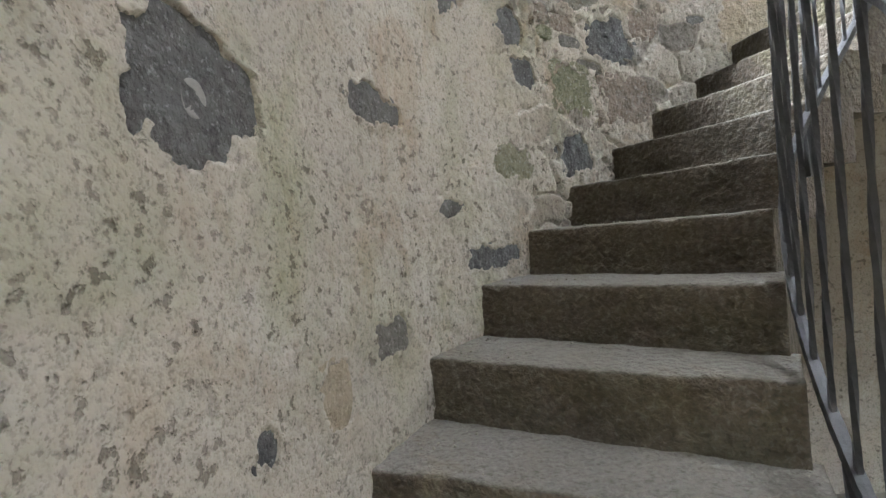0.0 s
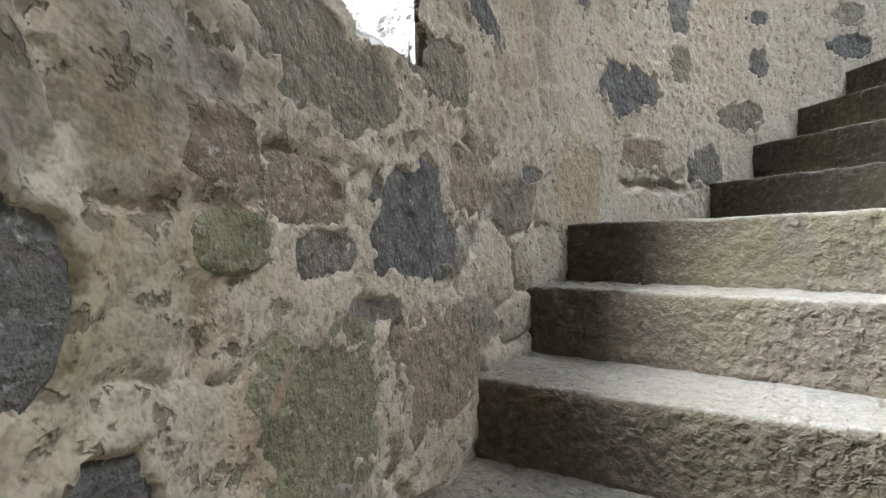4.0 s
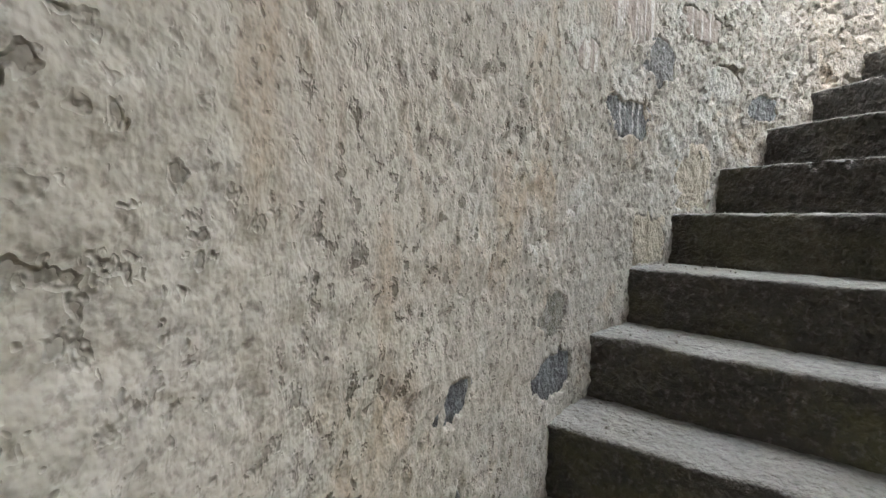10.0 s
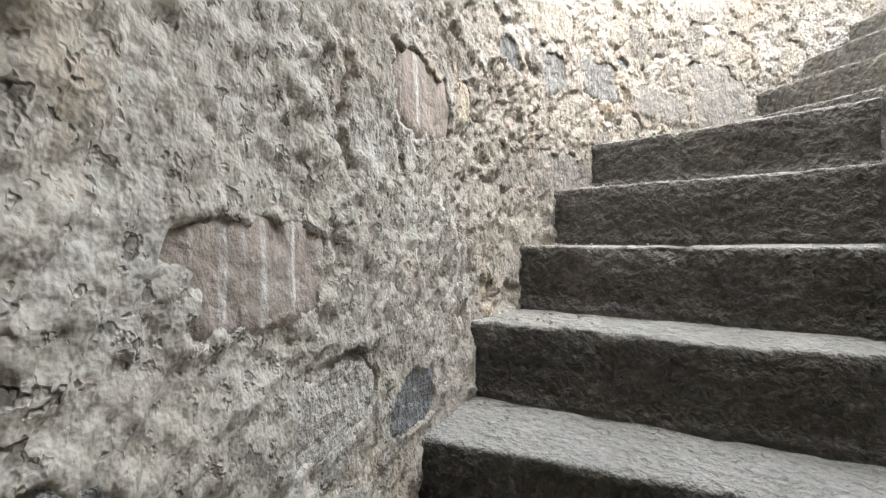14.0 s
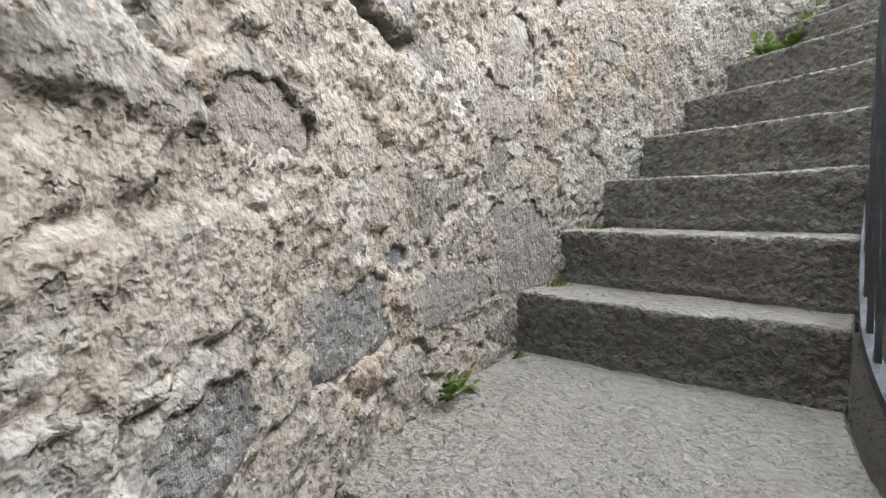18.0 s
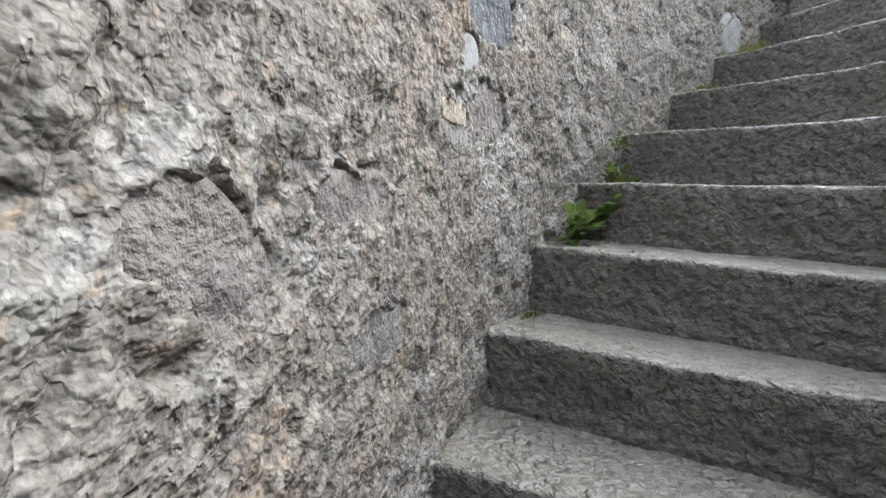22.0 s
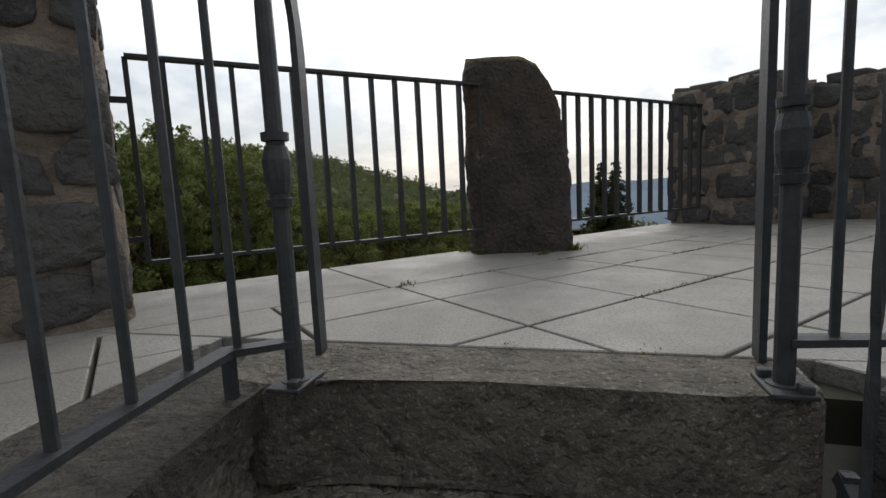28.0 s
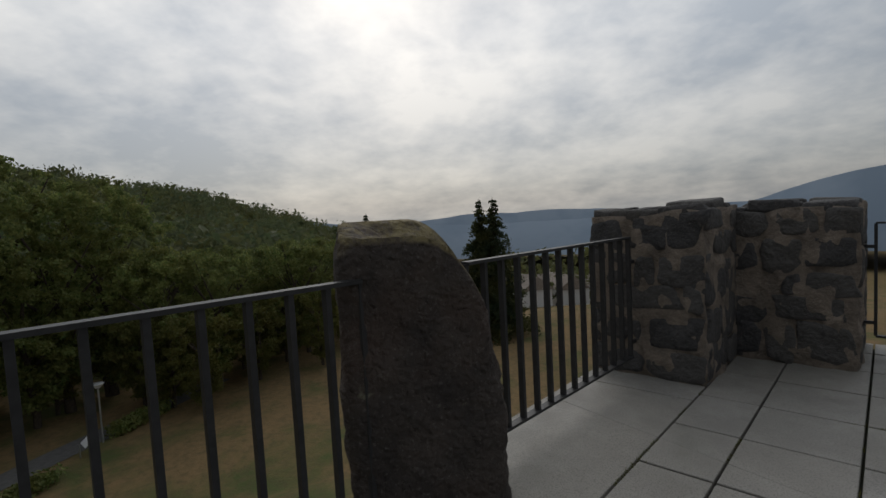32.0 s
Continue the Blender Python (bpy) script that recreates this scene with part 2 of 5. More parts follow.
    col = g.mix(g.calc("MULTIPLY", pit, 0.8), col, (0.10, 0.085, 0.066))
    # thin broken crevices between the lumps, their shade put into the colour
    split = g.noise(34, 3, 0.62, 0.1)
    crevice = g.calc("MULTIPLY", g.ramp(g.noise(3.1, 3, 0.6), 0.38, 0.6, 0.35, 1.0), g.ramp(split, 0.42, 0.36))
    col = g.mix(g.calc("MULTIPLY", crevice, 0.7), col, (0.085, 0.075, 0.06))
    # dark rims between the pebbles, colouring in the shade of the gaps
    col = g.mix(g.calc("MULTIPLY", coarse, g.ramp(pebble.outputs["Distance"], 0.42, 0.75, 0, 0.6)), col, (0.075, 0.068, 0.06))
    rough = g.ramp(zone, 0.2, 0.75, 0.6, 0.5)
    # crumbly mortar: small gaps with shade coloured in, and pale grains
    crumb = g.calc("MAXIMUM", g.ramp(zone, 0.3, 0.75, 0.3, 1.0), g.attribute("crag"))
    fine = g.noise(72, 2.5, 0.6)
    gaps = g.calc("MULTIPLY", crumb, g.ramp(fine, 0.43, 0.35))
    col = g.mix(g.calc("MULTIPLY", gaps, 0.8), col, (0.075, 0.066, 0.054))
    col = g.mix(g.calc("MULTIPLY", crumb, g.ramp(fine, 0.56, 0.68, 0, 0.4)), col, (0.39, 0.36, 0.315))
    # one relief of it all: lumps at every size, less the pits and crevices, with the pebbles on top
    relief = g.calc("MULTIPLY", rough, g.ramp(g.noise(30, 3, 0.6), 0.0, 1.0, 0.0, 1.1))
    relief = g.calc("SUBTRACT", relief, g.calc("MULTIPLY", pit, 0.42))
    relief = g.calc("SUBTRACT", relief, g.calc("MULTIPLY", crevice, 0.22))
    relief = g.calc("SUBTRACT", relief, g.calc("MULTIPLY", coarse, g.calc("MULTIPLY", pebble.outputs["Distance"], 0.38)))
    relief = g.calc("ADD", relief, g.calc("MULTIPLY", crumb, g.calc("MULTIPLY", fine, 0.5)))
    nrm = g.bump(relief, 0.95, 0.0155)
    return g.done(col, nrm)


def stone_material(name, a, b, speck=(0.4, 0.4, 0.38), rough=0.85, scale=14, drips=False, relief=1.0):
    g = Nodes(name, rough, 0, 0.3)
    col = g.mix(g.ramp(g.noise(scale, 6, 0.65), 0.35, 0.65), a, b)
    col = g.mix(g.ramp(g.random(), 0, 1, 0, 0.25), col, (0.24, 0.22, 0.19))
    col = g.mix(g.ramp(g.noise(95, 3, 0.6), 0.58, 0.68, 0, 0.7), col, speck)
    col = g.mix(g.ramp(g.noise(9, 6, 0.7, 0.4), 0.60, 0.70, 0, 0.45), col, speck)
    col = g.mix(g.ramp(g.noise(26, 6, 0.7), 0.34, 0.44, 0.5, 0), col, tuple(c * 0.4 for c in b))
    if drips:
        run = g.calc("MULTIPLY", g.ramp(g.noise(38, 2, 0.5, 0.25, (1, 1, 0.05)), 0.54, 0.66), g.ramp(g.noise(45, 4, 0.7), 0.36, 0.5, 0.15, 0.6))
        col = g.mix(run, col, (0.66, 0.63, 0.58))
    nrm = g.bump(g.ramp(g.noise(24, 5, 0.6), 0.3, 0.7), 0.9 * relief, 0.014)
    nrm = g.bump(g.noise(75, 2, 0.5), 0.55 * relief, 0.007, nrm)
    return g.done(col, nrm)


def step_material():
    g = Nodes("worn_step_stone", 0.7, 0, 0.5)
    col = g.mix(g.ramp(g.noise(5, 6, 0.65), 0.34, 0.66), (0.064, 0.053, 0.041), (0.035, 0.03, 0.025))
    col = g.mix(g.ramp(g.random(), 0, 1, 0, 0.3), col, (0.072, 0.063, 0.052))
    # dusty trodden treads paler, risers with algae darker: skylight's fall put into the colour
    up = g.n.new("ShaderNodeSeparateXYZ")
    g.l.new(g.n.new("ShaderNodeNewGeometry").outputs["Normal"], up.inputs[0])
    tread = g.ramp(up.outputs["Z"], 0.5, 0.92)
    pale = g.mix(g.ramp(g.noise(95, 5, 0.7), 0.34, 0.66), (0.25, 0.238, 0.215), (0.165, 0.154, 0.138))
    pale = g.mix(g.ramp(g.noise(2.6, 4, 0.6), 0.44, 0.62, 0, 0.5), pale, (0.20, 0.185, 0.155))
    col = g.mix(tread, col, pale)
    # browner low down, greyer high up; lighter at both, standing in for stronger light
    low = g.n.new("ShaderNodeSeparateXYZ")
    g.l.new(g.co, low.inputs[0])
    col = g.mix(g.calc("MULTIPLY", g.ramp(low.outputs["Z"], 1.0, 1.9, 0.6, 0), g.ramp(tread, 0, 1, 1, 0)), col, (0.125, 0.098, 0.068))
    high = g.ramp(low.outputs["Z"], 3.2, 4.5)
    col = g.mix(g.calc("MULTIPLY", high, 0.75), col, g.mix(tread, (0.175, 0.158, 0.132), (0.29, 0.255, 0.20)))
    damp = g.calc("MULTIPLY", g.ramp(low.outputs["Z"], 2.3, 3.3, 1.0, 0.2), g.ramp(low.outputs["Z"], 0.9, 1.8, 0.35, 1.0))
    col = g.mix(g.ramp(g.noise(4.0, 5, 0.6, 0.8, (1, 1, 0.2)), 0.58, 0.72, 0, 0.4), col, (0.23, 0.185, 0.13))
    fleck = g.noise(54, 4, 0.62, 0.2)
    chisel = g.noise(40, 3, 0.55, 0.3)
    speck = g.ramp(tread, 0, 1, 0.7, 0.4)
    col = g.mix(g.calc("MULTIPLY", speck, g.ramp(fleck, 0.54, 0.66, 0, 0.4)), col, (0.26, 0.245, 0.22))
    col = g.mix(g.calc("MULTIPLY", speck, g.ramp(fleck, 0.48, 0.38, 0, 0.8)), col, (0.045, 0.04, 0.034))
    moss = g.calc("MULTIPLY", g.ramp(g.noise(3.1, 6, 0.7, 0.4), 0.46, 0.62, 0, 0.75), g.ramp(up.outputs["Z"], 0.5, 0.9, 0.9, 0.25))
    col = g.mix(g.calc("MULTIPLY", moss, damp), col, (0.095, 0.092, 0.038))
    nrm = g.bump(g.calc("MULTIPLY", g.ramp(low.outputs["Z"], 2.6, 4.0, 0.45, 1.0), g.ramp(chisel, 0.25, 0.75)), 1.0, 0.025)
    nrm = g.bump(g.calc("MULTIPLY", g.ramp(low.outputs["Z"], 2.6, 4.0, 0.55, 1.0), fleck), 1.0, 0.013, nrm)
    g.b.inputs["Specular IOR Level"].default_value = 0.7
    # a thin damp film on the open treads near the top
    g.put(g.b.inputs["Coat Weight"], g.calc("MULTIPLY", g.calc("MULTIPLY", tread, high), g.ramp(g.noise(24, 5, 0.7), 0.36, 0.60, 0.1, 0.8)))
    g.b.inputs["Coat Roughness"].default_value = 0.24
    g.l.new(g.bump(chisel, 1.0, 0.022), g.b.inputs["Coat Normal"])
    return g.done(col, nrm, g.calc("SUBTRACT", 0.85, g.calc("MULTIPLY", g.calc("MULTIPLY", tread, high), g.ramp(g.noise(16, 4), 0.40, 0.60, 0.48, 0.26))))


def menhir_material():
    g = Nodes("lichened_standing_stone", 0.85, 0, 0.3)
    col = g.mix(g.ramp(g.noise(6, 6, 0.65), 0.35, 0.65), (0.088, 0.072, 0.062), (0.046, 0.04, 0.037))
    col = g.mix(g.ramp(g.noise(2.2, 4, 0.6), 0.5, 0.66, 0, 0.6), col, (0.10, 0.07, 0.056))
    up = g.n.new("ShaderNodeSeparateXYZ")
    g.l.new(g.n.new("ShaderNodeNewGeometry").outputs["Normal"], up.inputs[0])
    moss = g.calc("MULTIPLY", g.ramp(up.outputs["Z"], 0.25, 0.6), g.ramp(g.noise(12, 5, 0.7), 0.36, 0.56))
    col = g.mix(moss, col, (0.22, 0.18, 0.09))
    col = g.mix(g.ramp(g.noise(5, 5, 0.6, 0.5), 0.66, 0.70, 0, 0.7), col, (0.24, 0.24, 0.17))
    col = g.mix(g.ramp(g.noise(90, 3, 0.6), 0.58, 0.70, 0, 0.5), col, (0.18, 0.165, 0.15))
    knobs = g.cells(38, "F1", 1.0, g.warp(14, 0.05))
    nrm = g.bump(g.ramp(g.noise(11, 5, 0.6), 0.3, 0.7), 0.8, 0.02)
    nrm = g.bump(g.ramp(knobs.outputs["Distance"], 0.05, 0.6, 1, 0), 0.7, 0.01, nrm)
    nrm = g.bump(g.noise(110, 3, 0.6), 0.7, 0.006, nrm)
    return g.done(col, nrm)


def plain_material(name, a, b, rough=0.7, metal=0.0, scale=20, bump=0.3, dist=0.004, spec=0.4):
    g = Nodes(name, rough, metal, spec)
    col = g.mix(g.ramp(g.noise(scale, 5, 0.6), 0.35, 0.65), a, b)
    return g.done(col, g.bump(g.noise(scale * 3, 5, 0.65), bump, dist))


def paver_material():
    g = Nodes("concrete_paver", 0.62, 0, 0.4)
    col = g.mix(g.ramp(g.noise(3, 6, 0.6), 0.35, 0.65), (0.35, 0.333, 0.305), (0.275, 0.262, 0.24))
    col = g.mix(g.ramp(g.random(), 0, 1, 0, 0.5), col, (0.29, 0.27, 0.235))
    col = g.mix(g.ramp(g.noise(170, 3, 0.6), 0.50, 0.64, 0, 0.6), col, (0.12, 0.115, 0.105))
    col = g.mix(g.ramp(g.noise(1.7, 5, 0.6, 0.5), 0.52, 0.70, 0, 0.55), col, (0.20, 0.195, 0.17))
    return g.done(col, g.bump(g.noise(150, 3, 0.6), 0.6, 0.005), g.ramp(g.noise(6, 5), 0.35, 0.65, 0.42, 0.62))


def leaf_material(name, a, b, patch=0.35):
    g = Nodes(name, 0.6, 0, 0.25)
    rnd = g.n.new("ShaderNodeNewGeometry").outputs["Random Per Island"]
    col = g.mix(rnd, a, b)
    col = g.mix(g.ramp(g.noise(patch, 3), 0.4, 0.62, 0, 0.6), col, (0.15, 0.13, 0.035))
    col = g.mix(g.ramp(g.random(), 0, 1, 0, 0.35), col, (0.06, 0.08, 0.03))
    through, both = g.n.new("ShaderNodeBsdfTranslucent"), g.n.new("ShaderNodeMixShader")
    g.put(through.inputs["Color"], col)
    both.inputs["Fac"].default_value = 0.45
    g.done(col)
    g.l.new(g.b.outputs[0], both.inputs[1])
    g.l.new(through.outputs[0], both.inputs[2])
    g.l.new(both.outputs[0], g.n["Material Output"].inputs["Surface"])
    return g.m


def ground_material():
    g = Nodes("dry_meadow", 0.95, 0, 0.1)
    col = g.mix(g.ramp(g.noise(0.16, 5, 0.6, 0.3), 0.47, 0.66), (0.22, 0.15, 0.075), (0.09, 0.11, 0.04))
    col = g.mix(g.ramp(g.noise(1.8, 6, 0.7), 0.45, 0.62, 0, 0.6), col, (0.11, 0.095, 0.05))
    return g.done(col, g.bump(g.noise(3, 6, 0.7), 0.6, 0.2))


PLASTER = plaster_material()
STONES = {
    "basalt": stone_material("basalt", (0.125, 0.13, 0.135), (0.066, 0.069, 0.073), (0.30, 0.31, 0.31)),
    "streak": stone_material("streaked_basalt", (0.10, 0.105, 0.11), (0.05, 0.053, 0.057), (0.30, 0.31, 0.31), 0.85, 14, True),
    "grey": stone_material("grey_stone", (0.18, 0.172, 0.16), (0.105, 0.10, 0.095)),
    "brown": stone_material("brown_stone", (0.255, 0.21, 0.17), (0.175, 0.147, 0.122)),
    "tan": stone_material("tan_sandstone", (0.38, 0.32, 0.235), (0.30, 0.255, 0.19), (0.46, 0.42, 0.34)),
    "moss": stone_material("mossy_stone", (0.21, 0.215, 0.14), (0.15, 0.155, 0.10)),
    "olive": stone_material("olive_mortar", (0.19, 0.18, 0.145), (0.13, 0.125, 0.105)),
    "white": stone_material("white_plaster", (0.36, 0.355, 0.335), (0.28, 0.275, 0.26), (0.3, 0.29, 0.27), 0.9, 14, False, 0.3),
    "pale": stone_material("pale_mortar", (0.36, 0.33, 0.285), (0.27, 0.25, 0.22)),
    "rust": stone_material("red_sandstone", (0.30, 0.245, 0.205), (0.225, 0.187, 0.158), (0.38, 0.34, 0.30), 0.95, 14, True, 0.5),
    "umber": stone_material("umber_rubble", (0.215, 0.188, 0.16), (0.15, 0.132, 0.115), (0.28, 0.26, 0.23)),
    "drab": stone_material("drab_rubble", (0.27, 0.245, 0.212), (0.195, 0.178, 0.158), (0.33, 0.31, 0.28)),
    "block": stone_material("weathered_block", (0.18, 0.16, 0.138), (0.115, 0.105, 0.095)),
}
STEP = step_material()
IRON = plain_material("grey_painted_iron", (0.078, 0.081, 0.088), (0.055, 0.057, 0.062), 0.5, 0.3, 30, 0.5, 0.004)
RAILPAINT = plain_material("dark_painted_steel", (0.052, 0.052, 0.054), (0.038, 0.038, 0.039), 0.5, 0.3, 30, 0.2)
PAVER = paver_material()
JOINT = plain_material("joint_dirt", (0.05, 0.047, 0.035), (0.035, 0.04, 0.02), 0.95)
MORTAR = plain_material("wall_mortar", (0.31, 0.255, 0.205), (0.16, 0.132, 0.108), 0.95, 0, 9, 1.0, 0.035)
MASON = stone_material("dark_masonry_stone", (0.088, 0.085, 0.086), (0.045, 0.044, 0.046), (0.14, 0.125, 0.11), 0.75, 9)
COPING = stone_material("dark_lichened_coping", (0.048, 0.044, 0.038), (0.024, 0.023, 0.021), (0.13, 0.125, 0.095), 0.85, 11)
MENHIR = menhir_material()
TOPSTONE = stone_material("lichened_step_stone", (0.20, 0.178, 0.148), (0.095, 0.085, 0.07), (0.36, 0.33, 0.26), 0.8, 12, False, 1.3)
CONCRETE = plain_material("old_concrete", (0.42, 0.40, 0.36), (0.30, 0.285, 0.26), 0.9, 0, 5, 0.6, 0.01)
DARKROOM = plain_material("sooty_inner_masonry", (0.20, 0.18, 0.15), (0.13, 0.12, 0.10), 0.95, 0, 4, 0.7, 0.03)
GROUND = ground_material()
ASPHALT = plain_material("path_asphalt", (0.12, 0.118, 0.115), (0.085, 0.084, 0.082), 0.9, 0, 3, 0.3)
BARK = plain_material("bark", (0.09, 0.07, 0.05), (0.05, 0.04, 0.03), 0.95, 0, 6, 0.8, 0.03)
LEAF = leaf_material("broad_leaves", (0.12, 0.18, 0.055), (0.30, 0.33, 0.105))
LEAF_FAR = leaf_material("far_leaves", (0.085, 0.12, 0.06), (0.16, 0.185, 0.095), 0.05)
LEAF_YELLOW = leaf_material("yellowing_leaves", (0.20, 0.18, 0.045), (0.12, 0.14, 0.04))
NEEDLE = leaf_material("needles", (0.025, 0.042, 0.024), (0.045, 0.066, 0.034))
WEED = leaf_material("weed_leaves", (0.08, 0.14, 0.03), (0.16, 0.23, 0.06))
MOSS = leaf_material("moss_tufts", (0.12, 0.15, 0.03), (0.17, 0.17, 0.05))
STRAW = leaf_material("dry_grass", (0.32, 0.27, 0.12), (0.16, 0.19, 0.05))
WHITE = plain_material("white_enamel", (0.75, 0.75, 0.75), (0.68, 0.68, 0.68), 0.4)
GALV = plain_material("galvanised_steel", (0.42, 0.43, 0.44), (0.34, 0.35, 0.36), 0.45, 0.7)


# ---------------------------------------------------------------- mesh helpers
def mesh_of(name, verts, faces, material, smooth=True):
    me = bpy.data.meshes.new(name)
    me.from_pydata([tuple(v) for v in verts], [], [tuple(f) for f in faces])
    me.materials.append(material)
    if smooth:
        me.polygons.foreach_set("use_smooth", [True] * len(me.polygons))
    me.update()
    return me


def part(name, data, material, parent, label=""):
    """One mesh object under a thing or under a part."""
    if isinstance(data, bmesh.types.BMesh):
        me = bpy.data.meshes.new(name)
        data.to_mesh(me)
        data.free()
        me.materials.append(material)
    else:
        me = data
    ob = new(name, me)
    if parent is not None:
        ob.parent = parent
    return tagged(ob, label)


def grid_mesh(name, p, material, smooth=True, keep=None, closed=False):
    """A mesh from an array of rows and columns of points."""
    rows, cols = p.shape[:2]
    me = bpy.data.meshes.new(name)
    i, j = np.meshgrid(np.arange(rows - 1), np.arange(cols if closed else cols - 1), indexing="ij")
    j2 = (j + 1) % cols
    quads = np.stack([i * cols + j, (i + 1) * cols + j, (i + 1) * cols + j2, i * cols + j2], -1).reshape(-1, 4)
    if keep is not None:
        quads = quads[keep.ravel()]
    me.vertices.add(rows * cols)
    me.vertices.foreach_set("co", p.reshape(-1).astype(np.float32))
    me.loops.add(quads.size)
    me.loops.foreach_set("vertex_index", quads.ravel().astype(np.int32))
    me.polygons.add(len(quads))
    me.polygons.foreach_set("loop_start", np.arange(0, quads.size, 4, dtype=np.int32))
    me.polygons.foreach_set("use_smooth", np.full(len(quads), smooth))
    me.update(calc_edges=True)
    me.validate()
    me.materials.append(material)
    return me


def lattice(x, y, seed):
    """Smooth value noise on the plane, -1 to 1."""
    xi, yi = np.floor(x).astype(np.int64), np.floor(y).astype(np.int64)
    fx, fy = x - xi, y - yi
    fx, fy = fx * fx * (3 - 2 * fx), fy * fy * (3 - 2 * fy)

    def h(a, b):
        n = (a * 374761393 + b * 668265263 + seed * 974711) & 0x7FFFFFFF
        n = ((n ^ (n >> 13)) * 1274126177) & 0x7FFFFFFF
        return ((n ^ (n >> 16)) & 0xFFFF) / 32767.5 - 1

    top = h(xi, yi) * (1 - fx) + h(xi + 1, yi) * fx
    low = h(xi, yi + 1) * (1 - fx) + h(xi + 1, yi + 1) * fx
    return top * (1 - fy) + low * fy


def patches(x, y, seed):
    """Cells round scattered points: distance to the nearest point, gap to the next, the cell's random value and the offset in it."""
    xi, yi = np.floor(x).astype(np.int64), np.floor(y).astype(np.int64)
    f1, f2 = np.full(x.shape, 9.0), np.full(x.shape, 9.0)
    val, ox, oy = np.zeros(x.shape), np.zeros(x.shape), np.zeros(x.shape)

    def h(a, b, s):
        n = (a * 374761393 + b * 668265263 + s * 974711) & 0x7FFFFFFF
        n = ((n ^ (n >> 13)) * 1274126177) & 0x7FFFFFFF
        return ((n ^ (n >> 16)) & 0xFFFF) / 65535.0

    for i in (-1, 0, 1):
        for j in (-1, 0, 1):
            cx, cy = xi + i, yi + j
            dx, dy = x - cx - 0.1 - 0.8 * h(cx, cy, seed), y - cy - 0.1 - 0.8 * h(cx, cy, seed + 1)
            d = np.sqrt(dx * dx + dy * dy)
            near = d < f1
            f2 = np.where(near, f1, np.minimum(f2, d))
            val, ox, oy = np.where(near, h(cx, cy, seed + 2), val), np.where(near, dx, ox), np.where(near, dy, oy)
            f1 = np.minimum(f1, d)
    return f1, f2 - f1, val, ox, oy


def octaves(x, y, freq, n, seed, gain=0.55):
    out, amp = 0.0, 1.0
    for i in range(n):
        out = out + amp * lattice(x * freq + 17.3 * i, y * freq - 9.1 * i, seed + i)
        freq, amp = freq * 2.03, amp * gain
    return out


def box(size, at=(0, 0, 0), bevel=0.0, jitter=0.0, rng=None):
    bm = bmesh.new()
    bmesh.ops.create_cube(bm, size=1)
    for v in bm.verts:
        v.co = Vector((v.co.x * size[0] + at[0], v.co.y * size[1] + at[1], v.co.z * size[2] + at[2]))
        if jitter:
            v.co += Vector([rng.uniform(-jitter, jitter) for _ in range(3)])
    if bevel:
        bmesh.ops.bevel(bm, geom=bm.edges[:], offset=bevel, segments=2, profile=0.6, affect="EDGES")
    for f in bm.faces:
        f.smooth = bevel > 0
    return bm


def prism(corners, z0, z1, bevel=0.0):
    """An upright block over a polygon given anticlockwise."""
    bm = bmesh.new()
    low = [bm.verts.new((c[0], c[1], z0)) for c in corners]
    top = [bm.verts.new((c[0], c[1], z1)) for c in corners]
    n = len(corners)
    bm.faces.new(low[::-1])
    bm.faces.new(top)
    for i in range(n):
        bm.faces.new((low[i], low[(i + 1) % n], top[(i + 1) % n], top[i]))
    if bevel:
        bmesh.ops.bevel(bm, geom=bm.edges[:], offset=bevel, segments=1, affect="EDGES")
    bmesh.ops.recalc_face_normals(bm, faces=bm.faces[:])
    return bm


def sweep(points, section, up=Vector((0, 0, 1)), twist=0.0, wobble=0.0, seed=0):
    """A bar of the given cross-section (pairs: across, up) swept along points, with closed ends."""
    rng = random.Random(seed)
    bm = bmesh.new()
    rings = []
    pts = [Vector(p) for p in points]
    for i, p in enumerate(pts):
        d = (pts[min(i + 1, len(pts) - 1)] - pts[max(i - 1, 0)]).normalized()
        ref = up if abs(d.dot(up)) < 0.98 else Vector((1, 0, 0))
        side = d.cross(ref).normalized()
        over = side.cross(d).normalized()
        c, s = math.cos(twist * i), math.sin(twist * i)
        k = 1 + rng.uniform(-wobble, wobble)
        rings.append([bm.verts.new(p + side * ((a * c - b * s) * k) + over * ((a * s + b * c) * k)) for a, b in section])
    n = len(section)
    for r0, r1 in zip(rings, rings[1:]):
        for i in range(n):
            bm.faces.new((r0[i], r0[(i + 1) % n], r1[(i + 1) % n], r1[i]))
    bm.faces.new(rings[0][::-1])
    bm.faces.new(rings[-1])
    bmesh.ops.recalc_face_normals(bm, faces=bm.faces[:])
    return bm


def ring_section(w, h):
    return [(-w / 2, -h / 2), (w / 2, -h / 2), (w / 2, h / 2), (-w / 2, h / 2)]


def round_section(r, n=8):
    return [(r * math.cos(2 * math.pi * i / n), r * math.sin(2 * math.pi * i / n)) for i in range(n)]


# ---------------------------------------------------------------- the stair wall
WIN_A, WIN_B, WIN_LO, WIN_HI = 114.5, 133.0, 1.80, 2.95     # the window's jambs, sill and head


def window_sill(deg, z):
    """The uneven height of the sill's inner edge."""
    return WIN_LO + 0.03 * lattice(deg * 0.6, z * 0, 73) + np.clip(deg - 119, 0, 14) * 0.016


def window_cut(deg, z):
    """True inside the ragged outline of the window."""
    a = WIN_A + 0.7 * lattice(z * 9, deg * 0, 71)
    b = WIN_B + 0.7 * lattice(z * 8, deg * 0, 72)
    return (deg > a) & (deg < b) & (z > window_sill(deg, z)) & (z < WIN_HI)


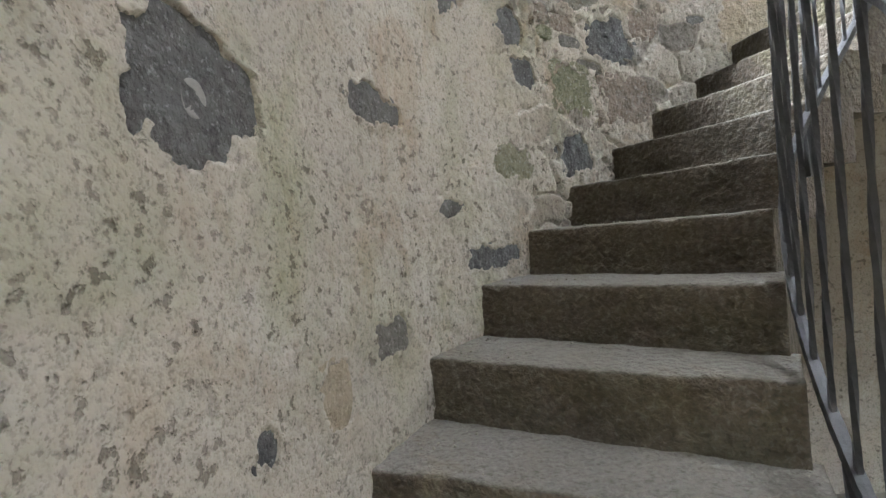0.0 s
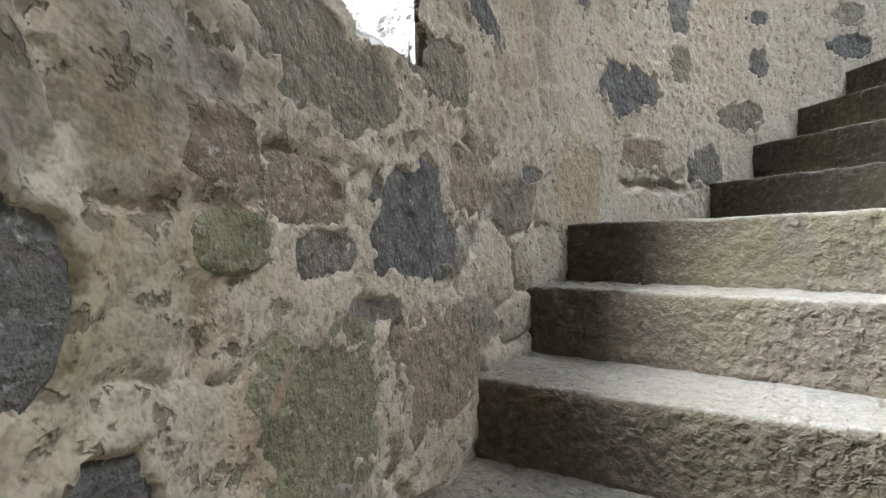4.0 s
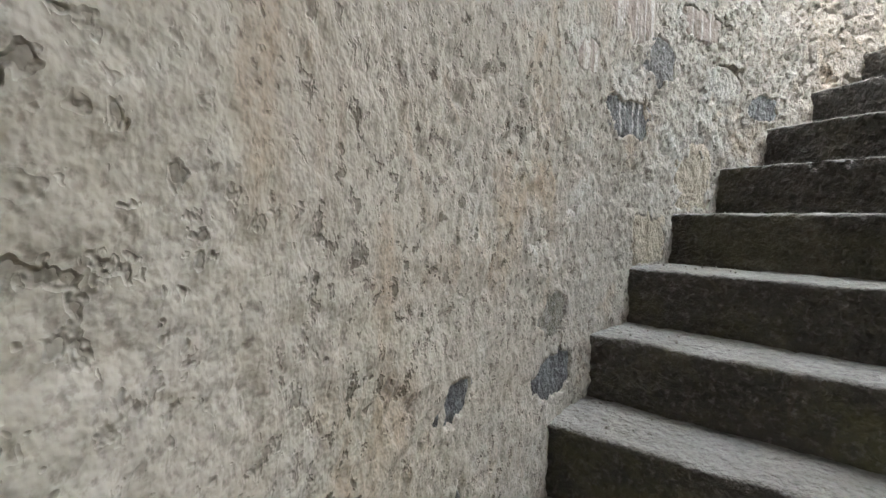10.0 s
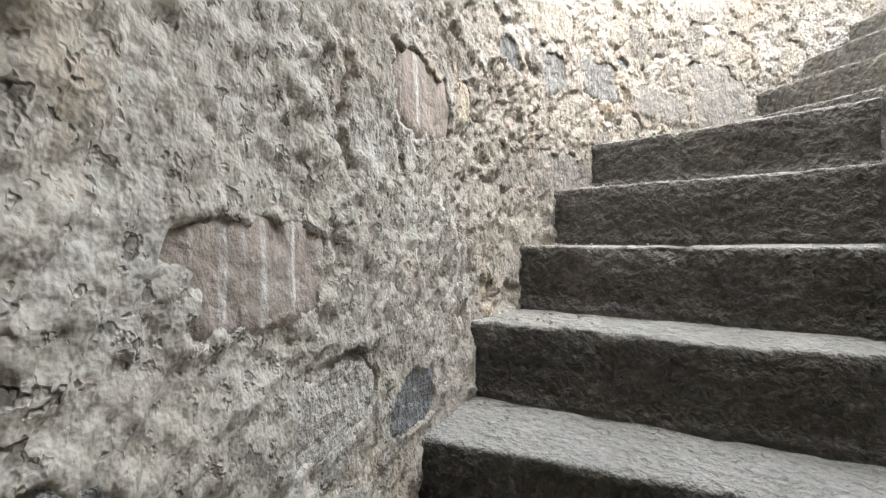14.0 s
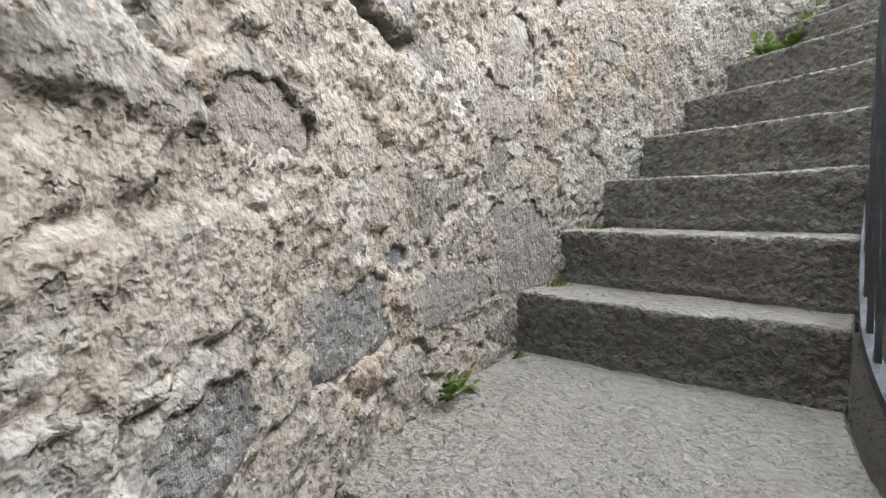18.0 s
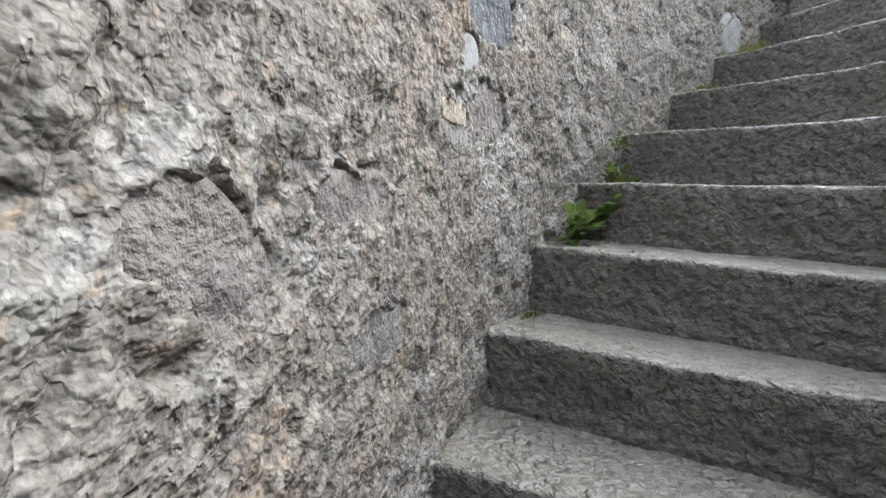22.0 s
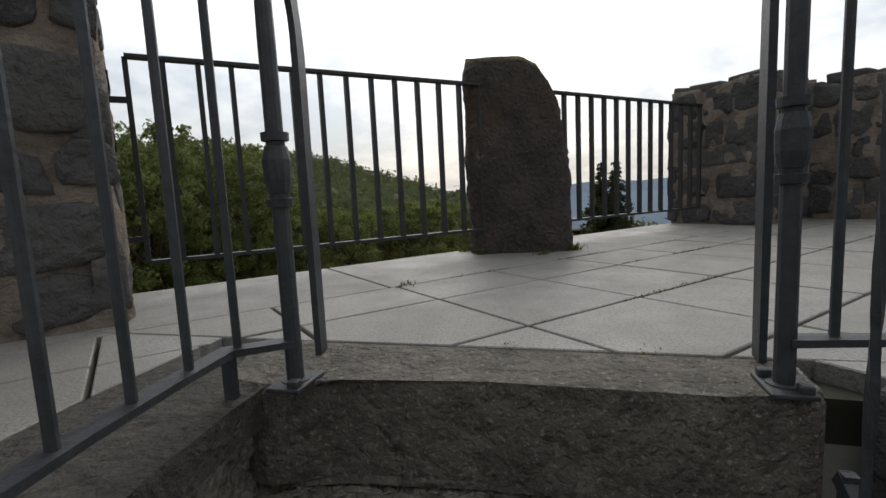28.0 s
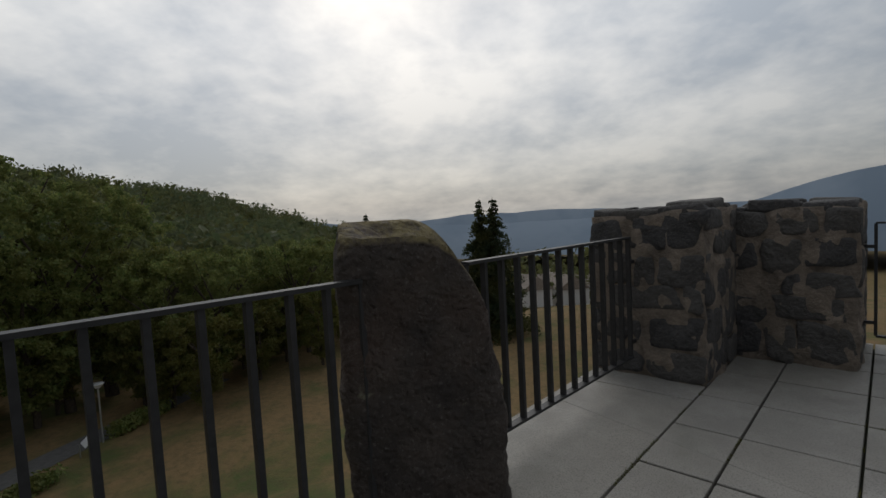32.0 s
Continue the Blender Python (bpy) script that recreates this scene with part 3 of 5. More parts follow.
# stones and patches bare of plaster, by angle and height
BARE = []


def bare(deg, z, w, h, kind, tilt=0):
    BARE.append((deg, z, w, h, kind, radians(tilt)))


# broken-out places: angle, height, width, height and depth
HOLLOWS = [(122.6, 1.575, 0.24, 0.035, 0.055), (118.2, 1.59, 0.14, 0.03, 0.05), (116.2, 1.57, 0.03, 0.10, 0.05), (-4.6, 4.80, 0.22, 0.05, 0.06), (-10.4, 4.99, 0.11, 0.028, 0.07), (-44.8, 5.52, 0.10, 0.03, 0.03), (-39.4, 5.465, 0.10, 0.014, 0.03), (-12.5, 4.72, 0.05, 0.10, 0.02),
           (83.0, 1.69, 0.40, 0.035, 0.04), (80.5, 1.74, 0.20, 0.03, 0.035), (112.1, 1.66, 0.05, 0.06, 0.05), (115.0, 1.63, 0.20, 0.022, 0.045), (75.5, 1.70, 0.14, 0.05, 0.03),
           (29.0, 3.80, 0.02, 0.16, 0.025), (2.6, 4.62, 0.12, 0.014, 0.02), (-26.0, 5.16, 0.12, 0.016, 0.02), (-31.8, 5.305, 0.16, 0.014, 0.025), (-39.3, 5.46, 0.12, 0.016, 0.025)]


def bare_places():
    bare(163.9, 0.82, 0.05, 0.06, "white")
    bare(163.7, 0.83, 0.28, 0.23, "basalt")
    bare(161.9, 0.22, 0.08, 0.09, "basalt")
    bare(156.4, 0.23, 0.12, 0.16, "tan")
    bare(150.3, 0.955, 0.25, 0.11, "basalt")
    bare(140.4, 1.435, 0.19, 0.15, "basalt")
    bare(150.4, 0.30, 0.16, 0.10, "grey")
    bare(141.5, 0.67, 0.17, 0.06, "basalt")
    bare(135.8, 0.48, 0.34, 0.10, "basalt")
    bare(131.6, 0.86, 0.25, 0.14, "moss")
    bare(131.0, 1.44, 0.18, 0.15, "basalt")
    bare(129.1, 1.25, 0.16, 0.13, "basalt")
    bare(125.5, 1.56, 0.09, 0.08, "brown")
    bare(125.2, 1.47, 0.11, 0.06, "moss")
    bare(122.2, 1.53, 0.17, 0.08, "brown")
    bare(121.8, 0.92, 0.27, 0.20, "basalt")
    bare(121.4, 1.45, 0.17, 0.06, "grey")
    bare(121.3, 1.23, 0.33, 0.25, "moss")
    bare(118.6, 1.35, 0.20, 0.06, "grey")
    bare(120.9, 1.70, 0.42, 0.17, "olive")
    bare(115.1, 1.65, 0.15, 0.06, "umber")
    bare(114.6, 1.50, 0.33, 0.24, "basalt")
    bare(113.2, 1.21, 0.38, 0.24, "brown")
    bare(112.3, 1.83, 0.29, 0.14, "olive")
    bare(110.1, 1.60, 0.15, 0.14, "brown")
    bare(108.0, 1.62, 0.08, 0.17, "brown")
    bare(107.6, 2.045, 0.30, 0.085, "basalt", -22)
    bare(101.3, 1.66, 0.12, 0.05, "basalt")
    bare(94.6, 1.66, 0.29, 0.32, "tan")
    bare(93.3, 2.32, 0.08, 0.07, "basalt")
    bare(89.4, 2.33, 0.08, 0.06, "tan")
    bare(86.4, 2.05, 0.38, 0.21, "basalt")
    bare(84.6, 1.81, 0.34, 0.13, "brown")
    bare(84.3, 2.52, 0.22, 0.23, "basalt", -20)
    bare(78.4, 2.48, 0.17, 0.22, "basalt")
    bare(78.3, 2.22, 0.14, 0.16, "olive")
    bare(74.8, 1.79, 0.21, 0.16, "grey")
    bare(69.6, 2.02, 0.26, 0.14, "olive")
    bare(67.2, 2.28, 0.12, 0.13, "basalt")
    bare(66.8, 2.51, 0.15, 0.08, "basalt")
    bare(54.8, 2.41, 0.25, 0.13, "basalt")
    bare(51.0, 3.29, 0.15, 0.10, "rust")
    bare(44.4, 3.56, 0.30, 0.26, "rust")
    bare(44.1, 3.16, 0.32, 0.13, "streak")
    bare(40.6, 2.76, 0.22, 0.17, "tan")
    bare(39.8, 3.38, 0.19, 0.15, "grey")
    bare(34.1, 2.99, 0.23, 0.24, "tan")
    bare(33.5, 3.58, 0.23, 0.11, "rust")
    bare(30.1, 3.38, 0.22, 0.12, "pale")
    bare(24.0, 3.31, 0.20, 0.11, "basalt")
    bare(22.9, 3.91, 0.21, 0.14, "rust")
    bare(18.7, 3.95, 0.06, 0.09, "tan")
    bare(12.5, 4.17, 0.145, 0.095, "basalt")
    bare(4.4, 3.86, 0.32, 0.12, "block")
    bare(3.2, 4.74, 0.05, 0.05, "grey")
    bare(-4.9, 4.35, 0.09, 0.04, "basalt")
    bare(-20.2, 4.32, 0.34, 0.27, "block")
    bare(-1.4, 4.25, 0.27, 0.14, "grey")
    bare(-10.9, 4.23, 0.36, 0.12, "block")
    bare(6.0, 4.19, 0.17, 0.12, "grey", 25)
    bare(3.3, 4.55, 0.18, 0.11, "umber")
    bare(-19.4, 4.98, 0.17, 0.09, "drab")
    bare(-17.4, 4.74, 0.32, 0.14, "umber")
    bare(-5.3, 4.87, 0.17, 0.09, "grey")
    bare(-9.7, 5.02, 0.14, 0.06, "drab")
    bare(-18.8, 4.63, 0.11, 0.04, "pale")
    bare(-26.0, 5.21, 0.15, 0.10, "umber", -40)
    bare(-31.7, 5.26, 0.20, 0.07, "umber")
    bare(-39.2, 5.41, 0.18, 0.08, "drab", -30)
    bare(-16.5, 5.15, 0.13, 0.07, "drab")
    bare(-33.3, 5.07, 0.22, 0.09, "block")
    bare(-43.1, 5.67, 0.27, 0.14, "basalt")
    bare(-41.1, 5.55, 0.08, 0.07, "white")
    bare(-43.4, 5.455, 0.18, 0.12, "umber")
    bare(-39.4, 5.425, 0.12, 0.04, "tan")
    bare(55.0, 2.57, 0.19, 0.11, "olive")
    bare(-53.7, 5.75, 0.07, 0.04, "tan")
    bare(-55.3, 5.60, 0.09, 0.08, "umber")
    bare(-58.1, 5.42, 0.14, 0.04, "drab")
    bare(-57.0, 6.10, 0.03, 0.025, "white")
    bare(-59.6, 6.10, 0.085, 0.105, "white")
    bare(-63.6, 6.14, 0.07, 0.05, "white")
    bare(-64.5, 5.66, 0.11, 0.08, "grey")
    bare(-70.7, 6.09, 0.11, 0.10, "white")
    bare(-79.6, 6.00, 0.13, 0.15, "white")


bare_places()
SQUARE = {"block": 5.0, "brown": 3.5, "grey": 3.5, "tan": 3.5, "rust": 4.0, "umber": 2.8, "drab": 2.8}


def stair_wall():
    deg = np.concatenate([np.arange(205, 178, -0.6), np.arange(178, -95.2, -0.145)])
    v = np.arange(-0.34, 2.35, 0.0066)
    even = np.arange(206, -97, -0.18)
    base = np.array([nose_line(d) for d in even])
    base = np.convolve(np.pad(base, 25, mode="edge"), np.ones(51) / 51, "valid")
    base = np.interp(-deg, -even, base)
    D, V = np.meshgrid(deg, v, indexing="ij")
    Z = base[:, None] + V
    top = np.where(deg < HOLE_A, DECK - 0.065, DECK - 0.33)[:, None]
    cut = Z > top
    Z = np.minimum(Z, top)
    S = np.radians(D) * R_WALL
    at = lambda table: np.interp(-D, [-q[0] for q in table], [q[1] for q in table])
    coarse = at([(205, 0.75), (140, 0.8), (118, 1.0), (92, 0.9), (40, 1.05), (10, 1.15), (-95, 1.15)])
    rubble = at([(205, 0.0), (136, 0.1), (125, 1), (104, 0.8), (94, 0.1), (60, 0.0), (-95, 0.0)])
    crags = at([(205, 0.0), (50, 0.0), (30, 0.35), (10, 0.75), (-5, 0.9), (-30, 0.75), (-37, 0.35), (-43, 0.1), (-50, 0.0), (-95, 0.0)])
    gravel = at([(205, 0.0), (-24, 0.0), (-40, 0.9), (-62, 1.0), (-95, 1.0)])
    # coats of plaster with ragged edges, rougher and smoother places, grains, small pits and a few deep ones
    patchy = np.clip(0.62 + 0.55 * octaves(S, Z, 1.7, 3, 11), 0.12, 1.15)
    coat = np.tanh(octaves(S, Z, 2.3, 5, 13, 0.62) / 0.10)
    lump = octaves(S, Z, 5.0, 3, 5)
    small = octaves(S, Z, 12, 3, 17, 0.62)
    grains = octaves(S, Z, 52, 2, 23, 0.7)
    pit = np.clip(octaves(S, Z, 29, 2, 31, 0.6) - 0.46, 0, 0.6)
    out = coarse * (1 - 0.35 * gravel) * (0.0035 * lump + 0.0020 * coat + patchy * (0.0042 * small + 0.0042 * grains - 0.013 * pit))
    # rubble stones of their own height and tilt, with open joints in places
    rx, ry = S + 0.035 * octaves(S, Z, 7, 2, 41), Z + 0.03 * octaves(S, Z, 7, 2, 43)
    f1, gap, val, ox, oy = patches(rx * 4.6, ry * 6.6, 83)
    lean = np.sin(val * 91.0)
    joint = (0.55 * np.exp(-(gap / 0.14) ** 2) + 0.75 * np.exp(-(gap / 0.05) ** 2)) * np.clip(0.55 + octaves(S, Z, 3.0, 2, 49), 0, 1)
    out = out + rubble * (0.011 * (val - 0.5) + 0.012 * lean * ox + 0.009 * np.cos(val * 57) * oy - 0.026 * joint)
    tint = 0.5 + (val - 0.5) * np.clip(rubble * 1.2, 0, 1) * (1 - np.exp(-(gap / 0.12) ** 2))
    # higher up the mortar is craggy, and here and there a broken stone shows its flat face, undercut along one side
    rx, ry = S + 0.05 * octaves(S, Z, 5, 3, 141, 0.6), Z + 0.045 * octaves(S, Z, 5, 3, 143, 0.6)
    f1, gap, val, ox, oy = patches(rx * 7.2 + ry * 1.5, ry * 9.5, 183)
    shown = np.clip((val - 0.52) / 0.02, 0, 1) * crags
    face = shown * np.clip((gap - 0.07) / 0.10, 0, 1)
    billow = np.abs(octaves(S, Z * 1.2, 7.5, 5, 59, 0.62)) - 0.35
    broken = np.clip(octaves(S, Z * 1.1, 4.3, 4, 65, 0.6) - 0.35, 0, 0.5)
    rim = shown * np.exp(-((gap - 0.05) / 0.07) ** 2) * np.clip(0.35 + 1.3 * (oy * np.cos(val * 40) + ox * np.sin(val * 40)), 0, 1)
    out = out * (1 - 0.72 * face) + crags * (1 - face) * (0.015 * billow - 0.014 * broken + 0.003 * small + 0.004 * grains) - 0.015 * rim
    out = out + face * (0.020 * (val - 0.72) + 0.014 * np.sin(val * 91) * ox + 0.013 * np.cos(val * 57) * oy + 0.003 * octaves(S, Z, 16, 3, 69))
    tint = tint + face * (np.sin(val * 311.0) * 0.5)
    # thrown gravel near the top: pebbles packed in mortar
    g1, _, gval, _, _ = patches((S + 0.004 * small) * 58, (Z + 0.004 * lump) * 62, 261)
    g2, _, gval2, _, _ = patches((S + 0.008 * small) * 27, (Z + 0.008 * lump) * 29, 271)
    out = out + gravel * ((0.5 - g1) * (0.0025 + 0.006 * gval * gval) + (0.5 - g2) * 0.007 * np.clip(gval2 - 0.45, 0, 1) + 0.005 * small - 0.016 * np.clip(octaves(S, Z, 22, 2, 35, 0.6) - 0.30, 0, 0.7))
    # broken-out hollows and open joints
    for d0, z0, w, h, deep in HOLLOWS:
        e = ((np.radians(D - d0) * R_WALL + 0.02 * small) * 2 / w) ** 4 + ((Z - z0 + 0.02 * lump + 0.012 * small) * 2 / h) ** 4
        out = out - deep * np.exp(-e)
    # the plaster stops short of the bare stones, with a ragged edge
    ragged = 0.30 * octaves(S, Z, 16, 3, 67, 0.65)
    for d0, z0, w, h, kind, tilt in BARE:
        band = (deg < d0 + 12) & (deg > d0 - 12)
        p = SQUARE.get(kind, 2.4)
        x, y = np.radians(d0 - D[band]) * R_WALL, Z[band] - z0
        x, y = x * math.cos(tilt) + y * math.sin(tilt), y * math.cos(tilt) - x * math.sin(tilt)
        e = (np.abs(x * 2 / w) ** p + np.abs(y * 2 / h) ** p) ** (1 / p) + ragged[band] * (1.6 if kind == "white" else 1)
        bed = np.clip((0.97 - e) / 0.10, 0, 1)
        rim = np.where(e < 1.55, 0.004 - 0.03 * np.clip(e - 1.1, 0, 1) + 0.003 * small[band] + 0.003 * grains[band], -1)
        out[band] = np.maximum(out[band], rim) * (1 - bed) - 0.021 * bed
    rad = R_WALL - out
    # the wall's edge is drawn to the window's sill and head
    hole = window_cut(D, Z)
    sill = window_sill(D, Z)
    drawn = np.where(hole, np.where(Z - sill < WIN_HI - Z, sill, WIN_HI), Z)
    shift = np.abs(drawn - Z)
    P = np.stack([rad * np.cos(np.radians(D)), rad * np.sin(np.radians(D)), drawn], -1)
    bad = hole | cut
    keep = ~(bad[:-1, :-1] & bad[1:, 1:])
    far = shift > 0.013
    keep &= ~(far[:-1, :-1] | far[1:, 1:] | far[1:, :-1] | far[:-1, 1:])
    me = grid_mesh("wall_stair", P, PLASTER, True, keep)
    zone = at([(205, 0), (130, 0.1), (100, 0.18), (75, 0.22), (50, 0.42), (20, 0.62), (5, 0.72), (-20, 0.85), (-50, 0.96), (-62, 0.86), (-95, 0.78)])
    for name, values in (("zone", zone), ("tint", tint), ("crag", np.clip(rubble * 0.5 + crags, 0, 1) * (1 - 0.8 * face))):
        me.attributes.new(name, "FLOAT", "POINT").data.foreach_set("value", values.ravel().astype(np.float32))
    return tagged(new("wall_stair", me), "round stair wall in rough weathered grey-beige plaster over rubble", "wall", "", "structure")


WALL = stair_wall()


def wall_backing():
    """The rest of the round wall, above and below the stair's band."""
    deg = np.arange(270, -94, -2.0)
    z = np.arange(-1.6, DECK - 0.25, 0.12)
    D, Z = np.meshgrid(deg, z, indexing="ij")
    r = R_WALL + 0.05 + 0.012 * octaves(np.radians(D) * 2.6, Z, 3, 3, 3)
    P = np.stack([r * np.cos(np.radians(D)), r * np.sin(np.radians(D)), Z], -1)
    hole = (D > WIN_A - 17) & (D < WIN_B + 1) & (Z > WIN_LO - 0.1) & (Z < WIN_HI + 0.1)
    hole |= (D > 205) & (D < 229) & (Z > -1.2) & (Z < 0.95)      # the unseen entrance, added to let daylight in
    me = grid_mesh("wall_round", P, PLASTER, True, ~(hole[:-1, :-1] | hole[1:, 1:]))
    me.attributes.new("zone", "FLOAT", "POINT").data.foreach_set("value", np.full(D.size, 0.25, np.float32))
    me.attributes.new("tint", "FLOAT", "POINT").data.foreach_set("value", np.full(D.size, 0.5, np.float32))
    me.attributes.new("crag", "FLOAT", "POINT").data.foreach_set("value", np.full(D.size, 0.3, np.float32))
    return tagged(new("wall_round", me), "round tower wall in old beige plaster", "wall", "", "structure")


wall_backing()
OUT_A, OUT_B = 3.05, 3.04


def window_reveal():
    """The rough stone sides, sill and head of the window, through the wall's thickness."""
    def outer(deg):
        way = polar(deg, 1)
        return OUT_A / way.dot(AX)
    sides = {"jamb": ((WIN_A, WIN_LO - 0.02), (WIN_A, WIN_HI)), "jamb_far": ((WIN_B, WIN_HI), (WIN_B, WIN_LO - 0.1)),
             "sill": ((WIN_B, WIN_LO), (WIN_A, WIN_LO)), "head": ((WIN_A, WIN_HI), (WIN_B, WIN_HI))}
    win = tagged(new("window_1"), "deep ragged stone window opening with no glazing", "window", "", "structure")
    for n, (name, (p, q)) in enumerate(sides.items()):
        a, b = np.meshgrid(np.linspace(0, 1, 60), np.linspace(0, 1, 50), indexing="ij")
        deg = p[0] + (q[0] - p[0]) * a
        z = p[1] + (q[1] - p[1]) * a
        deg_b = deg - (6.0 - 2.5 * (deg - WIN_A) / (WIN_B - WIN_A)) * b
        r0 = R_WALL + 0.006
        r1 = np.array([outer(d) for d in deg_b.ravel()]).reshape(deg_b.shape) + 0.01
        r = r0 + (r1 - r0) * b
        bump = 0.026 * octaves(a * 6 + n * 9, b * 5, 1.3, 5, 91 + n, 0.62) + 0.02 * np.tanh(octaves(a * 4 + n * 7, b * 7, 1.1, 3, 191 + n) / 0.15)
        if name.startswith("jamb"):
            deg_b = deg_b + np.degrees(bump / r) * np.minimum(1, b * 4)
        elif name == "sill":
            z = window_sill(deg, z) + bump * np.minimum(1, b * 8) + 0.27 * b
        else:
            z = z + bump
        P = np.stack([r * np.cos(np.radians(deg_b)), r * np.sin(np.radians(deg_b)), z], -1)
        me = grid_mesh(name, P, MASON)
        part("window_sill" if name == "sill" else "reveal", me, None, win)


window_reveal()


def outer_shell():
    """The tower's square outside: four plain walls, with the window cut through one of them."""
    lo, hi = -9.0, DECK - 0.33
    def slab(name, corners, z0, z1):
        tagged(part(name, prism(corners, z0, z1), MORTAR, None), "thick outer tower wall of mortared rubble", "wall", "", "structure")
    t = 0.04
    a0, a1 = -3.1, OUT_A
    b0, b1 = -OUT_B, OUT_B
    # gap in the south wall for the light of the added entrance
    for p, q, z0, z1 in ((a0, 0.1, lo, hi), (1.15, a1, lo, hi), (0.1, 1.15, lo, -6 * RISE), (0.1, 1.15, 0.95, hi)):
        slab("wall_south", [ab(q, b0), ab(p, b0), ab(p, b0 + t), ab(q, b0 + t)][::-1], z0, z1)
    slab("wall_north", [ab(a1, b1 - t), ab(a0, b1 - t), ab(a0, b1), ab(a1, b1)][::-1], lo, hi)
    slab("wall_east", [ab(a0, b0), ab(a0 + t, b0), ab(a0 + t, b1), ab(a0, b1)][::-1], lo, hi)
    wa, wb = polar(WIN_A - 6.0, 1), polar(WIN_B - 3.5, 1)
    y0, y1 = sorted((wa * (OUT_A / wa.dot(AX))).dot(BX) for wa in (wa, wb))
    for n, (p, q, z0, z1) in enumerate(((b0, y0, lo, hi), (y1, b1, lo, hi), (y0, y1, lo, WIN_LO + 0.33), (y0, y1, WIN_HI + 0.02, hi))):
        slab("wall_west", [ab(a1 - t, p), ab(a1, p), ab(a1, q), ab(a1 - t, q)], z0, z1)


outer_shell()
# the daylight that comes in by the window
pane = new("window_daylight", bpy.data.lights.new("window_daylight", "AREA"))
pane.data.shape, pane.data.size, pane.data.size_y, pane.data.energy, pane.data.color = "RECTANGLE", 0.8, 0.55, 0.8, (0.95, 0.98, 1.0)
mid_w = polar((WIN_A + WIN_B) / 2 - 3.5, 1)
mid_w = mid_w * ((OUT_A - 0.02) / mid_w.dot(AX)) + Vector((0, 0, WIN_HI - 0.22))
pane.data.spread = radians(64)
pane.matrix_world = look(mid_w, polar(84, 2.0, 1.0))      # skylight falls steeply through the window
floor_disc = [polar(d, 2.72) for d in range(0, 360, 12)]
tagged(part("floor", prism(floor_disc, -1.5, -6 * RISE - 0.02), DARKROOM, None), "dark stone floor at the foot of the stairs", "floor", "", "structure")


# ---------------------------------------------------------------- stairs
def inner_edge(deg):
    """The radius of the steps' inner ends, which wanders a little."""
    return float(np.interp(deg, (-90, -60, -45, -30, 90, 110, 128, 158), (1.71, 1.73, 1.75, 1.79, 1.79, 1.72, 1.72, 1.60)))


def step_mesh(k):
    th = NOSE[k]
    back = NOSE[k + 1] - 1.0 if k < 33 else th - 2.8
    st = np.linspace(inner_edge(th) - 0.008 * ((k * 7) % 3), R_WALL + 0.05, 70)
    z = k * RISE
    # front from below to the nose, over the tread to the back, then the underside
    front = np.concatenate([np.linspace(-0.235, -0.022, 18), [-0.009, -0.002, 0.0, 0.0, 0.0]])
    out = np.concatenate([np.zeros(18), [0.001, 0.007, 0.018, 0.034, 0.05]])
    q = np.linspace(0.06, 1, 16)
    U0 = np.concatenate([out, np.full(16, 0.05), [0.05]])
    Q = np.concatenate([np.zeros(23), q, [1.0]])
    DZ = np.concatenate([front, np.zeros(16), [-0.235]])
    R, J = np.meshgrid(st, np.arange(len(U0)), indexing="ij")
    full = np.radians(th - back) * R
    U = U0[J] + (full - 0.05) * Q[J]
    H = DZ[J]
    face = J < 20
    n_face = 0.006 * octaves(R + k * 3.1, H * 1.0, 7, 4, 8, 0.62)
    ledge = 0.007 * np.clip((-0.158 + 0.010 * lattice(R * 9 + k, H * 0, 4) - H) / 0.006, 0, 1)      # the bed of mortar under the riser
    chips = 0.012 * np.clip(octaves(R + k * 1.7, H * 0 + k, 15, 3, 27) - 0.75, 0, 1) * np.exp(-((H + 0.012) / 0.02) ** 2)
    U = U + np.where(face, n_face - ledge + chips * 2, 0)
    wear = 0.006 * np.exp(-((R - 2.1) / 0.28) ** 2) * np.exp(-U / 0.12)
    rise = np.where(H > -0.05, 0.0028 * octaves(R, U + k * 3.7, 16, 3, 7, 0.6) - wear - chips, 0)
    A = np.radians(th) - U / R
    P = np.stack([R * np.cos(A), R * np.sin(A), z + H + rise], -1)
    m, n = P.shape[:2]
    faces = [(i * n + j, (i + 1) * n + j, (i + 1) * n + (j + 1) % n, i * n + (j + 1) % n) for i in range(m - 1) for j in range(n)]
    faces += [tuple(range(n)), tuple(range((m - 1) * n, m * n))[::-1]]
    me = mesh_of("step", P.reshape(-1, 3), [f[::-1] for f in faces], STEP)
    me.polygons[len(me.polygons) - 1].use_smooth = False
    me.polygons[len(me.polygons) - 2].use_smooth = False
    return me


STAIR = tagged(new("staircase"), "winding stair of dark worn stone block steps along the wall", "stairs", "", "structure")
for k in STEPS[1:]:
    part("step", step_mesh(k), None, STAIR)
tagged(part("floor_foot", prism([polar(d, r) for d, r in ((NOSE[-5] + 45, 1.7), (NOSE[-5] + 45, 2.66), (NOSE[-5] + 22, 2.66), (NOSE[-5] - 2, 2.66), (NOSE[-5] - 2, 1.7), (NOSE[-5] + 22, 1.7))][::-1], -1.5, -6 * RISE), STEP, None), "stone landing at the foot of the stairs", "floor", "", "structure")


